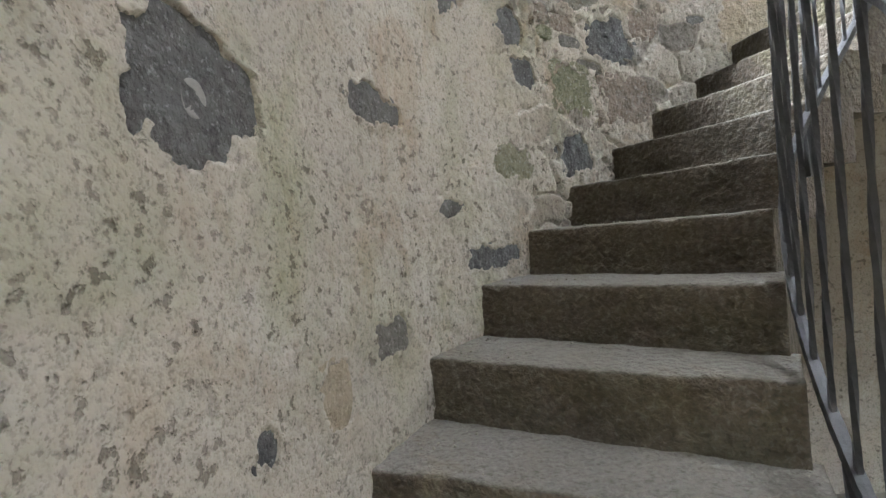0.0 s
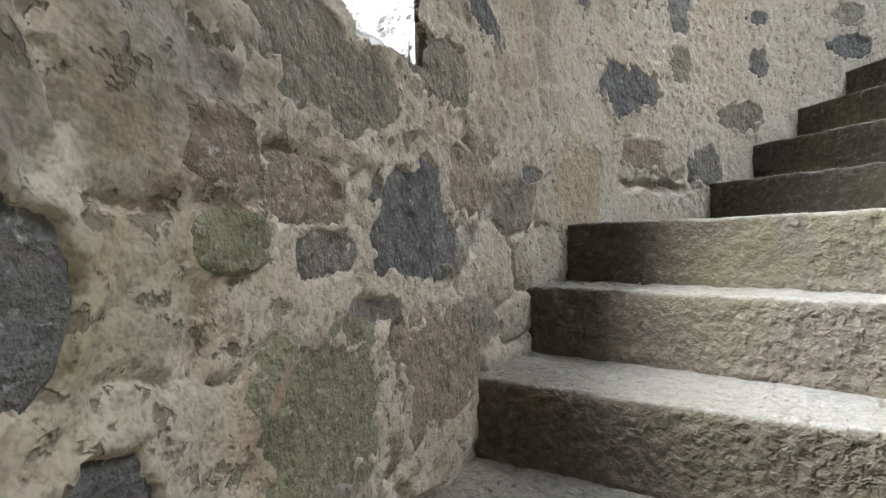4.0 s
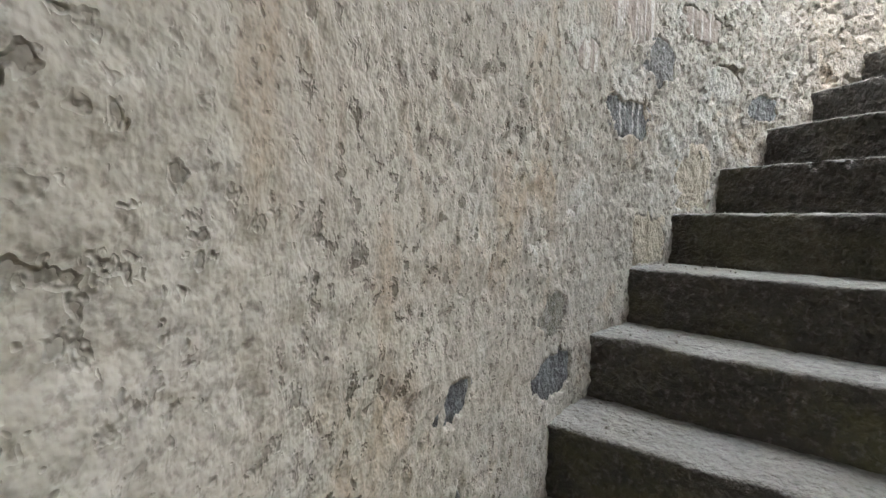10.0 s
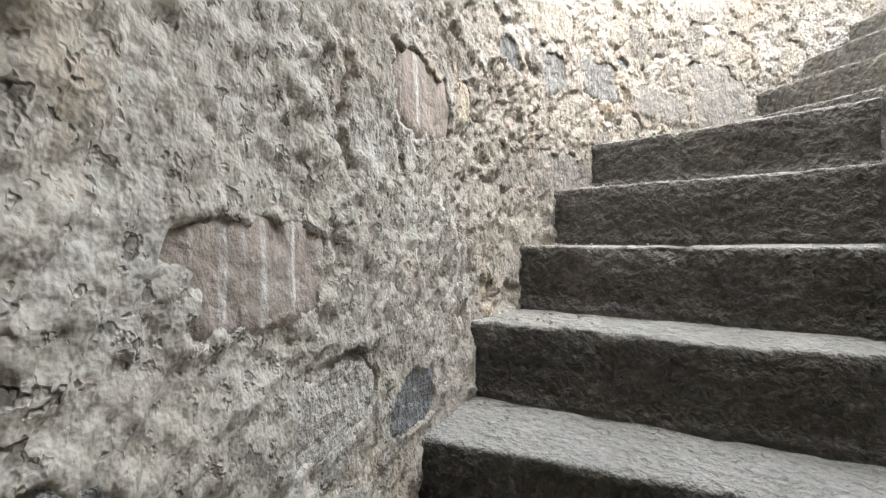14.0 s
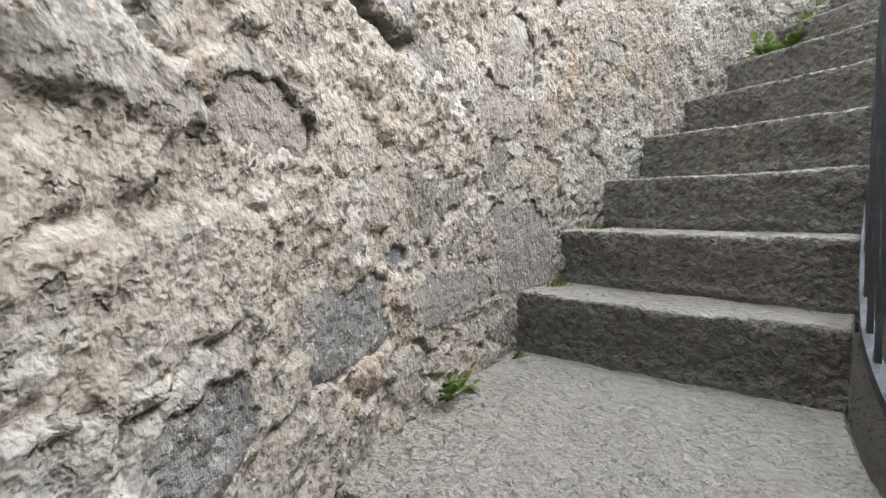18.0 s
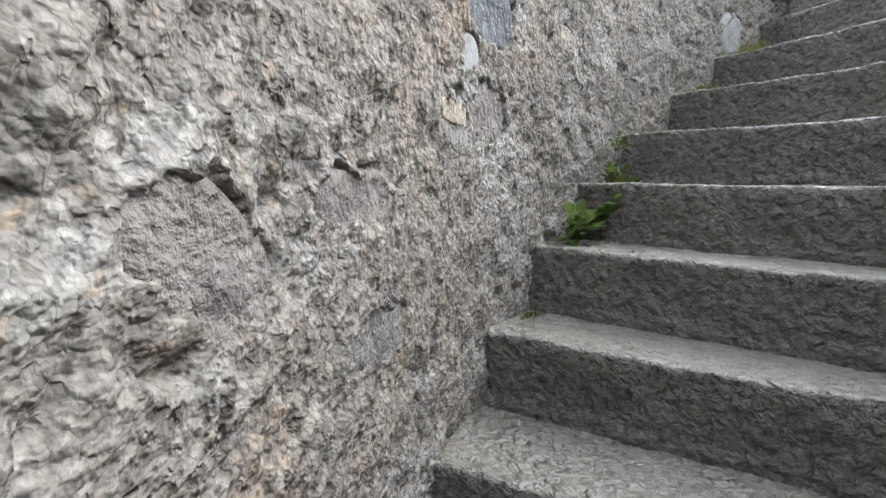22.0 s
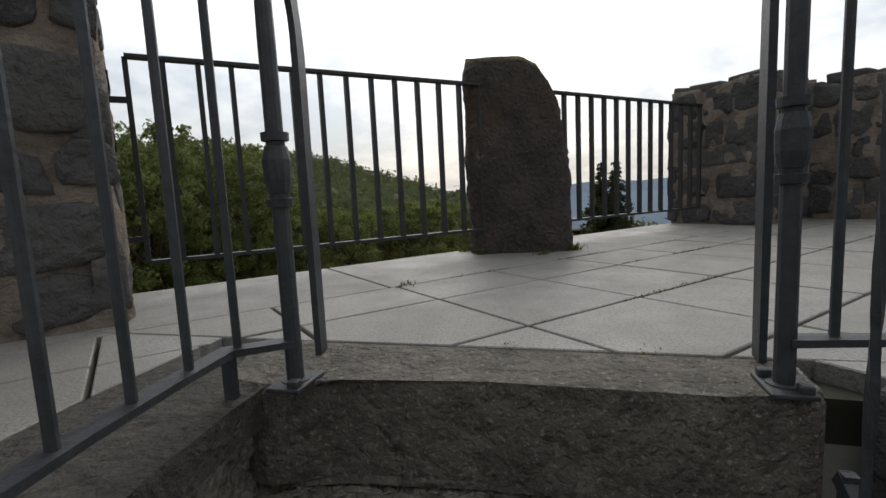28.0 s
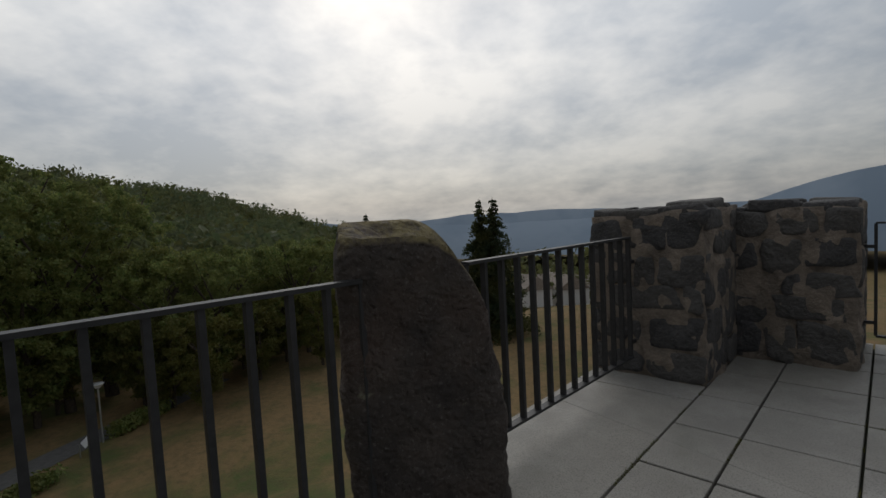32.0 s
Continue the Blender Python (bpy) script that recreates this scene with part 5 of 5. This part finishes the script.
# ---------------------------------------------------------------- land
def land(x, y):
    """Height of the ground."""
    r = np.hypot(x, y)
    bear = np.degrees(np.arctan2(y, x))            # seen from the tower
    base = -1.25 - 7.5 * np.clip((r - 5) / 26, 0, 1)
    # the wooded ridge falls from the south to the valley in the west
    ridge = np.interp(bear, [-180, -172, -168, -162, -156, -151, -147, -140, -120, -60, -30, 20, 120, 180], [-70, -54, -31, -9, 6, 17, 23, 30, 36, 35, 5, -30, -60, -66])
    h = base + (ridge - base) * np.clip((r - 75) / 330, 0, 1) ** 1.15
    h = h - 160 * np.clip((r - 470) / 900, 0, 1)
    return h + 1.0 * octaves(x, y, 0.02, 3, 77) * np.clip(r / 60, 0, 3)


def ground_sheet():
    rr = np.concatenate([np.linspace(2.0, 60, 50), np.geomspace(62, 4500, 60)])
    aa = np.radians(np.arange(0, 360, 3.0))
    A, Rr = np.meshgrid(aa, rr)
    X, Y = Rr * np.cos(A), Rr * np.sin(A)
    P = np.stack([X, Y, land(X, Y)], -1)
    return tagged(new("ground", grid_mesh("ground", P, GROUND, True, None, True)), "dry autumn meadow sloping down round the tower", "ground", "", "structure")


ground_sheet()


def limb(bm, p, q, r0, r1, n=7):
    d = (q - p).normalized()
    s = d.orthogonal().normalized()
    o = d.cross(s)
    a, b = ([bm.verts.new(c + s * (r * math.cos(2 * math.pi * i / n)) + o * (r * math.sin(2 * math.pi * i / n))) for i in range(n)] for c, r in ((p, r0), (q, r1)))
    for i in range(n):
        bm.faces.new((a[i], a[(i + 1) % n], b[(i + 1) % n], b[i])).smooth = True


def leaf_cloud(centres, count, size, seed, flat=0.6, grow=0.0):
    """Many small folded leaves scattered about the clump centres (x, y, z, radius)."""
    rng = np.random.RandomState(seed)
    pick = rng.choice(len(centres), count, p=np.array([c[3] ** 2 for c in centres]) / sum(c[3] ** 2 for c in centres))
    c = np.array(centres)[pick]
    way = rng.normal(size=(count, 3))
    way /= np.linalg.norm(way, axis=1)[:, None]
    pos = c[:, :3] + way * (c[:, 3] * rng.uniform(0.2, 1.3, count))[:, None] * np.array([1, 1, 0.8])
    nrm = way + rng.normal(size=(count, 3)) * 0.7
    nrm /= np.linalg.norm(nrm, axis=1)[:, None]
    side = np.cross(nrm, rng.normal(size=(count, 3)))
    side /= np.linalg.norm(side, axis=1)[:, None]
    along = np.cross(nrm, side)
    s = (size * rng.uniform(0.6, 1.5, count))[:, None]
    s = s * (1 + grow * (c[:, 3:4] - 3))
    v = np.stack([pos - along * s, pos + side * s * flat + nrm * s * 0.2, pos + along * s * 1.1, pos - side * s * flat + nrm * s * 0.2], 1).reshape(-1, 3)
    f = np.arange(count * 4).reshape(-1, 4)
    return v, f


def broad_tree(seed, height, spread, leaves, leaf, material):
    rng = random.Random(seed)
    tree = new("tree")
    bm = bmesh.new()
    top = Vector((rng.uniform(-0.4, 0.4), rng.uniform(-0.4, 0.4), height * 0.62))
    p = Vector((0, 0, -0.6))
    for i in range(5):
        q = top * ((i + 1) / 5) + Vector((rng.uniform(-0.2, 0.2), rng.uniform(-0.2, 0.2), 0))
        limb(bm, p, q, height * 0.022 * (1 - i * 0.15), height * 0.022 * (0.85 - i * 0.15))
        p = q
    clumps = []
    for i in range(130):
        a, f = rng.uniform(0, 6.28), rng.uniform(0.0, 1.0)
        z = height * (0.14 + 0.82 * f)
        reach = spread * (0.35 + 0.75 * math.sin(math.pi * min(1, (1.08 - f) * 1.0) ** 0.8)) * rng.uniform(0.35, 1.0)
        c = Vector((math.cos(a) * reach, math.sin(a) * reach, z))
        clumps.append((*c, spread * rng.uniform(0.06, 0.19)))
        if i < 14:
            limb(bm, top * min(1, f * 0.9 + 0.1), c, height * 0.008, height * 0.002, 5)
    part("trunk", bm, BARK, tree)
    v, f = leaf_cloud(clumps, leaves, leaf, seed)
    part("crown", mesh_of("crown", v, f, material, False), None, tree)
    return tree


def conifer(seed, height, leaves):
    rng = random.Random(seed)
    tree = new("conifer")
    bm = bmesh.new()
    limb(bm, Vector((0, 0, -0.6)), Vector((0, 0, height)), height * 0.02, 0.02)
    part("trunk", bm, BARK, tree)
    clumps = []
    for i in range(34):
        f = i / 34
        long = height * 0.27 * (1 - f) ** 0.85 + 0.15
        for j in range(7):
            a = rng.uniform(0, 6.28)
            reach = long * rng.uniform(0.75, 1.1)
            for q in (0.3, 0.65, 0.95):
                clumps.append((math.cos(a) * reach * q, math.sin(a) * reach * q, height * (0.06 + 0.94 * f) - reach * q * q * 0.35, 0.10 + long * 0.20 * (1.15 - 0.5 * q)))
    v, f = leaf_cloud(clumps, leaves, 0.22, seed, 0.4)
    part("crown", mesh_of("crown", v, f, NEEDLE, False), None, tree)
    return tree


def spot(bear, dist):
    """A place on the land by its bearing from the terrace (degrees, world angle) and distance."""
    x, y = dist * math.cos(radians(bear)), dist * math.sin(radians(bear)) - 2.2
    return x, y, float(land(np.array(x), np.array(y)))


def plant_trees():
    grp = "trees round the meadow"
    kinds = [tagged(broad_tree(1, 24, 5.6, 16000, 0.165, LEAF), "tall broad-leaved tree in late summer green", "tree", grp),
             tagged(broad_tree(2, 14, 4.4, 12000, 0.14, LEAF), "broad-leaved tree with a dense dark green crown", "tree", grp),
             tagged(broad_tree(3, 9, 3.2, 7500, 0.115, LEAF_YELLOW), "small tree with yellowing leaves on the meadow", "tree", grp),
             tagged(broad_tree(4, 21.5, 5.0, 13500, 0.155, LEAF), "tall broad-leaved tree with a loose ragged crown", "tree", grp)]
    kinds[0].matrix_basis = pose(*spot(-133, 53))
    kinds[1].matrix_basis = pose(*spot(-148, 54))
    kinds[2].matrix_basis = pose(*spot(-160, 58))
    kinds[3].matrix_basis = pose(*spot(-140, 56))
    rng = random.Random(8)
    spots = [(-128, 40, 0), (-124, 47, 3), (-119, 42, 0), (-113, 46, 3), (-136.5, 52, 0), (-129, 56, 3), (-143.5, 50, 3), (-145, 60, 0), (-140, 62, 0), (-150, 56, 1), (-153, 50, 1), (-156, 58, 1), (-151.5, 44, 2),
             (-157, 50, 2), (-161, 56, 1), (-164, 52, 2), (-167, 60, 2), (-163.5, 64, 1), (-154, 66, 0), (-149, 70, 0), (-106, 44, 0), (-98, 42, 3), (-90, 46, 0), (-132, 66, 0), (-124, 62, 0), (-137.5, 44.5, 1),
             (-146, 43, 2), (-159, 70, 3), (-168, 72, 1), (-148.5, 47, 2), (-155.5, 55, 2), (-158.5, 62, 2), (-162.5, 58, 1), (-166, 66, 2), (-143, 50, 1), (-139, 47, 2), (-131, 46, 1), (-126, 48, 0), (-121, 52, 0)]
    for bear, dist, k in spots:
        k = {0: 1, 3: 1}.get(k, k) if bear < -146 else k
        x, y, z = spot(bear, dist + (9 if bear > -148 else 3))
        copy_thing(kinds[k], pose(x, y, z, 0, 0, rng.uniform(0, 360)))
    spruce = tagged(conifer(5, 19, 22000), "dark spruce standing before the valley", "tree", "spruces")
    spruce.matrix_basis = pose(*spot(-185, 66))
    for bear, dist in ((-183.4, 68), (-170, 88), (-173, 95)):
        copy_thing(spruce, pose(*spot(bear, dist), 0, 0, 40 + dist))


plant_trees()


def far_woods():
    """Woods on the hillside and in the valley: many crowns, joined."""
    rng = np.random.RandomState(3)
    clumps = []
    for _ in range(5200):
        bear = rng.uniform(-176, -118) if rng.rand() < 0.85 else rng.uniform(-215, -80)
        d = 78 * math.exp(rng.uniform(0, 1.85))
        x, y = d * math.cos(radians(bear)), d * math.sin(radians(bear))
        z = float(land(np.array(x), np.array(y)))
        s = rng.uniform(2.2, 4.2) * (1 + d / 420)
        if bear < -168 and d < 120:
            continue
        for q in range(4):
            clumps.append((x + rng.uniform(-0.8, 0.8) * s, y + rng.uniform(-0.8, 0.8) * s, z + s * (0.6 + 0.6 * q), s * rng.uniform(0.45, 0.8)))
    for _ in range(620):
        bear, d = rng.uniform(-172, -128), rng.uniform(330, 430)
        x, y = d * math.cos(radians(bear)), d * math.sin(radians(bear))
        z, tall = float(land(np.array(x), np.array(y))), rng.uniform(15, 25)
        for q in range(6):
            clumps.append((x, y, z + tall * (0.25 + 0.15 * q), 0.16 * tall * (1.05 - 0.17 * q)))
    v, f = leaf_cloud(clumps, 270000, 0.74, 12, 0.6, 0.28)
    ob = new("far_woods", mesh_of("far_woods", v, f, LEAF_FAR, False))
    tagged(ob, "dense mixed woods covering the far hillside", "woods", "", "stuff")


far_woods()


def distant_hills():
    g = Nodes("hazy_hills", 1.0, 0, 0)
    # the blue of distance haze is put into the hills' own colour
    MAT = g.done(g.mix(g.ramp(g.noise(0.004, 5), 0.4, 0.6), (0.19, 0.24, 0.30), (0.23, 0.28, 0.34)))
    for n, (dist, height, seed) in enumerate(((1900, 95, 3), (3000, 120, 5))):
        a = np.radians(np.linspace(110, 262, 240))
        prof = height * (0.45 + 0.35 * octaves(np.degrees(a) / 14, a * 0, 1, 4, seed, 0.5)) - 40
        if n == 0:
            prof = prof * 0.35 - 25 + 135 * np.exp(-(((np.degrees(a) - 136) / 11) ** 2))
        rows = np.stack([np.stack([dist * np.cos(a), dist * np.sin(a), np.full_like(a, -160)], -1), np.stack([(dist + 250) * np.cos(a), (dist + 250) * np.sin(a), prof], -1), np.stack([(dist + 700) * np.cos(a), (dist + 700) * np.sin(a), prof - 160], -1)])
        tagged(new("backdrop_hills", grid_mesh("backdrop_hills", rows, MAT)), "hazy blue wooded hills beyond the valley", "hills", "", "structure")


distant_hills()


def strip(name, places, width, material, lift, label, category):
    pts = [Vector(spot(*p)) for p in places]
    left, right = [], []
    fine = [pts[i].lerp(pts[i + 1], f / 12) for i in range(len(pts) - 1) for f in range(12)] + [pts[-1]]
    for i, p in enumerate(fine):
        d = (fine[min(i + 1, len(fine) - 1)] - fine[max(i - 1, 0)]).normalized()
        s = Vector((-d.y, d.x, 0)) * width / 2
        for side, q in ((left, p + s), (right, p - s)):
            side.append((q.x, q.y, float(land(np.array(q.x), np.array(q.y))) + lift))
    return tagged(new(name, grid_mesh(name, np.array([left, right]), material)), label, category, "", "structure")


strip("road_path", [(-116, 31), (-126.4, 37.4), (-132.7, 42.5), (-144.6, 49), (-153, 56)], 2.6, ASPHALT, 0.06, "narrow grey asphalt footpath across the meadow", "path")


def street_lamp(at):
    lamp = tagged(new("street_lamp"), "slim galvanised street lamp with a flat round head", "street lamp")
    p = Vector(at)
    part("pole", sweep([p + Vector((0, 0, z)) for z in (-0.3, 1.5, 3.0, 4.4)], round_section(0.06, 8)), GALV, lamp)
    bm = bmesh.new()
    bmesh.ops.create_cone(bm, cap_ends=True, segments=16, radius1=0.16, radius2=0.42, depth=0.3, matrix=Matrix.Translation(p + Vector((0, 0, 4.5))))
    head = part("lamp_head", bm, WHITE, lamp)
    bm = bmesh.new()
    bmesh.ops.create_cone(bm, cap_ends=True, segments=16, radius1=0.45, radius2=0.38, depth=0.06, matrix=Matrix.Translation(p + Vector((0, 0, 4.69))))
    part("lamp_cap", bm, GALV, head)


street_lamp(spot(-142.2, 45.5))


def sign_board(at):
    sign = tagged(new("information_board"), "slanted white information board on two posts beside the path", "sign")
    p = Vector(at)
    for s in (-0.5, 0.5):
        part("post", sweep([p + Vector((s * 0.6, -s * 0.8, -0.2)), p + Vector((s * 0.6, -s * 0.8, 1.0))], round_section(0.04, 6)), GALV, sign)
    bm = box((1.3, 0.8, 0.04), (0, 0, 0), 0.008)
    bmesh.ops.transform(bm, matrix=Matrix.Translation(p + Vector((0, 0, 1.15))) @ pose(0, 0, 0, 40, 0, 50), verts=bm.verts[:])
    part("panel", bm, WHITE, sign)


sign_board(spot(-141.0, 43.5))


def hedge(a, b):
    pts = [Vector(a).lerp(Vector(b), i / 14) for i in range(15)]
    v, f = leaf_cloud([(p.x, p.y, p.z + 0.5, 0.75) for p in pts], 2600, 0.13, 31)
    tagged(new("hedge", mesh_of("hedge", v, f, LEAF, False)), "low clipped green hedge beside the path", "hedge")


hedge(spot(-126.5, 34.8), spot(-138, 40.5))
hedge(spot(-143.3, 46.3), spot(-147.5, 49.5))


def house(at, turn, w, d, h, label):
    m = pose(*at, 0, 0, turn)
    thing = tagged(new("house"), label, "house", "houses in the valley")
    thing.matrix_basis = m
    part("wall", box((w, d, h), (0, 0, h / 2 - 1)), WHITE, thing)
    roof = prism([(-w / 2 - 0.4, -d / 2 - 0.4), (w / 2 + 0.4, -d / 2 - 0.4), (w / 2 + 0.4, d / 2 + 0.4), (-w / 2 - 0.4, d / 2 + 0.4)], h - 1, h + 2.2)
    for v in roof.verts:
        if v.co.z > h:
            v.co.y *= 0.03
    part("roof", roof, STONES["rust"], thing)
    for i in range(3):
        for s in (-1, 1):
            for z in (0.4, 3.0):
                part("window", box((1.0, 0.08, 1.2), (-w / 3 + i * w / 3, s * d / 2, z + 0.6)), RAILPAINT, thing)


for n, (bear, dist, turn) in enumerate(((-188.5, 120, 20), (-190.5, 135, 60), (-193, 128, 10), (-186.5, 150, 40), (-196, 150, 80), (-191.5, 165, 0))):
    house(spot(bear, dist), turn, 11, 8, 6, "white house with a red tiled roof in the valley")


# ---------------------------------------------------------------- weeds, grass and moss on the stairs
def weed(deg, z, r, size, count, seed, label):
    """A small plant of stalks with pointed leaves, growing from the angle of wall and step."""
    rng = random.Random(seed)
    plant = tagged(new("weed"), label, "plant")
    root = polar(deg, r, z)
    inward = (-polar(deg, 1)).normalized()
    side = polar(deg - 90, 1).normalized()
    leaves = []
    for i in range(count):
        a = rng.uniform(-1.3, 1.3)
        tip = root + (inward * math.cos(a) * rng.uniform(0.4, 0.9) + side * math.sin(a) + Vector((0, 0, rng.uniform(0.1, 1.2)))).normalized() * size * rng.uniform(0.45, 1.0)
        stalk = bmesh.new()
        limb(stalk, root, tip, 0.0018, 0.001, 5)
        part("stalk", stalk, WEED, plant)
        for f in (0.55, 0.75, 0.9, 1.0):
            p = root.lerp(tip, f)
            for s in (-1, 1) if f < 1 else (1,):
                d = ((tip - root).normalized() * 0.6 + (side * s + inward * rng.uniform(-0.4, 0.4)) * (0.9 if f < 1 else 0.1) + Vector((0, 0, rng.uniform(-0.2, 0.3)))).normalized()
                leaves.append((p, d, size * rng.uniform(0.2, 0.34)))
    for p, d, ln in leaves:
        bm = bmesh.new()
        across = d.cross(Vector((0, 0, 1))).normalized()
        nrm = across.cross(d)
        spine = [bm.verts.new(p + d * (ln * t) - nrm * (0.12 * ln * t * t * 1.5)) for t in (0, 0.25, 0.55, 0.8, 1.0)]
        edges = []
        for s in (-1, 1):
            edges.append([bm.verts.new(p + d * (ln * t) + across * (s * ln * w) - nrm * (0.12 * ln * t * t * 1.5) + nrm * (0.1 * ln * w * 2)) for t, w in ((0.25, 0.22), (0.55, 0.26), (0.8, 0.14))])
        for e, flip in zip(edges, (False, True)):
            quads = [(spine[0], e[0], spine[1]), (spine[1], e[0], e[1], spine[2]), (spine[2], e[1], e[2], spine[3]), (spine[3], e[2], spine[4])]
            for q in quads:
                bm.faces.new(q[::-1] if flip else q).smooth = True
        part("leaf", bm, WEED, plant)


def tuft(deg, z, r, spread, height, count, seed, label, material):
    """A tuft of thin blades, one mesh, as nobody could count them."""
    rng = random.Random(seed)
    bm = bmesh.new()
    for _ in range(count):
        p = polar(deg + rng.gauss(0, spread / r * 30), r - abs(rng.gauss(0, spread * 0.4)), z)
        lean = Vector((rng.gauss(0, 0.5), rng.gauss(0, 0.5), 1)) - polar(deg, 0.35)
        h = height * rng.uniform(0.4, 1.1)
        q = p + lean.normalized() * h * 0.6
        e = q + (lean + Vector((rng.gauss(0, 0.4), rng.gauss(0, 0.4), -0.5))).normalized() * h * 0.45
        w = Vector((rng.gauss(0, 1), rng.gauss(0, 1), 0)).normalized() * 0.0016 * (1 + height * 4)
        a, b, c, d, t = (bm.verts.new(v) for v in (p - w, p + w, q + w * 0.8, q - w * 0.8, e))
        bm.faces.new((a, b, c, d))
        bm.faces.new((d, c, t))
    ob = part("grass_tuft", bm, material, None)
    tagged(ob, label, "grass", "", "stuff")


WEED_LABEL = "young green weed with pointed leaves growing from the step"
weed(NOSE[27] - 4.9, 27 * RISE, 2.57, 0.20, 13, 3, WEED_LABEL)
weed(NOSE[21] - 9, 21 * RISE, 2.57, 0.11, 8, 4, "small green weed growing from the landing by the wall")
weed(NOSE[21] - 17.5, 21 * RISE, 2.57, 0.06, 4, 6, "small green weed growing from the landing by the wall")
weed(NOSE[28] - 3.5, 28 * RISE, 2.57, 0.13, 7, 7, "small creeping weed in the corner of the step")
weed(NOSE[28] - 4.5, 28 * RISE + 0.12, 2.58, 0.08, 7, 8, "small creeping weed clinging to the plaster")
TUFT = "tuft of grass and moss in the corner of the step"
for k, spread, height, count, dry in ((22, 0.05, 0.03, 120, 0), (23, 0.06, 0.025, 140, 0), (24, 0.04, 0.02, 70, 0), (28, 0.07, 0.05, 160, 0), (29, 0.05, 0.04, 90, 0), (30, 0.07, 0.07, 200, 0), (31, 0.08, 0.10, 260, 1), (31, 0.06, 0.06, 160, 0), (30, 0.05, 0.07, 60, 1), (26, 0.04, 0.02, 60, 0), (32, 0.04, 0.08, 50, 1)):
    tuft(NOSE[k] - 4.2, k * RISE, 2.58, spread, height, count, k * 7 + dry, TUFT if not dry else "tuft of dry grass in the corner of the step", STRAW if dry else MOSS)
for n, (x, y, height, count) in enumerate(((-1.50, -2.49, 0.05, 120), (-1.48, -2.2, 0.03, 80), (-1.60, -2.06, 0.05, 90), (-0.73, -2.63, 0.02, 60), (-1.62, -2.6, 0.06, 80), (-0.1, -2.2, 0.012, 80), (-0.1, -1.95, 0.012, 90))):
    p = Vector((x, y, 0))
    tuft(math.degrees(math.atan2(y, x)), DECK - 0.005, p.length, 0.05, height, count, 90 + n, "moss and grass in a joint of the terrace paving", MOSS)


def joint_moss():
    """Low moss in the joints of the paving, in scattered runs."""
    rng = random.Random(23)
    bm = bmesh.new()
    runs = [(ab(-1.2, -2.43), ab(1.3, -2.43)), (ab(-0.4, -2.165), ab(1.2, -2.165)), (ab(0.413, -2.43), ab(0.413, -1.2)), (ab(-0.9, -1.79), ab(1.0, -1.79)), (ab(1.239, -2.43), ab(1.239, -1.3))]
    for p, q in runs:
        n = int((q - p).length * 60)
        for i in range(n):
            c = p.lerp(q, (i + rng.random()) / n)
            if lattice(np.array(c.x * 5.0), np.array(c.y * 5.0), 77) < 0.1:
                continue
            for _ in range(5):
                a = c + Vector((rng.gauss(0, 0.006), rng.gauss(0, 0.006), DECK - 0.004))
                d = Vector((rng.gauss(0, 0.006), rng.gauss(0, 0.006), rng.uniform(0.003, 0.012)))
                w = Vector((rng.gauss(0, 1), rng.gauss(0, 1), 0)).normalized() * 0.0022
                bm.faces.new([bm.verts.new(v) for v in (a - w, a + w, a + d)])
    tagged(part("joint_moss", bm, MOSS, None), "low green moss in the joints of the terrace paving", "moss", "", "stuff")


joint_moss()


# pebbles and crumbs of mortar on the treads
def crumbs():
    rng = random.Random(17)
    thing = bmesh.new()
    for _ in range(420):
        k = rng.choice(STEPS[4:-1])
        th = rng.uniform(NOSE[k + 1] + 0.6, NOSE[k] - 0.8)
        r = R_WALL - 0.03 - abs(rng.gauss(0, 0.16))
        s = rng.uniform(0.002, 0.007)
        if r < R_IN + 0.05:
            continue
        m = Matrix.Translation(polar(th, r, k * RISE + s * 0.3)) @ Euler([rng.uniform(0, 6) for _ in range(3)]).to_matrix().to_4x4() @ Matrix.Diagonal((1, rng.uniform(0.6, 1), rng.uniform(0.5, 0.9), 1))
        bmesh.ops.create_icosphere(thing, subdivisions=1, radius=s, matrix=m)
    tagged(part("crumbs", thing, STONES["pale"], None), "scattered crumbs of mortar and grit on the treads", "grit", "", "stuff")


crumbs()
paving()
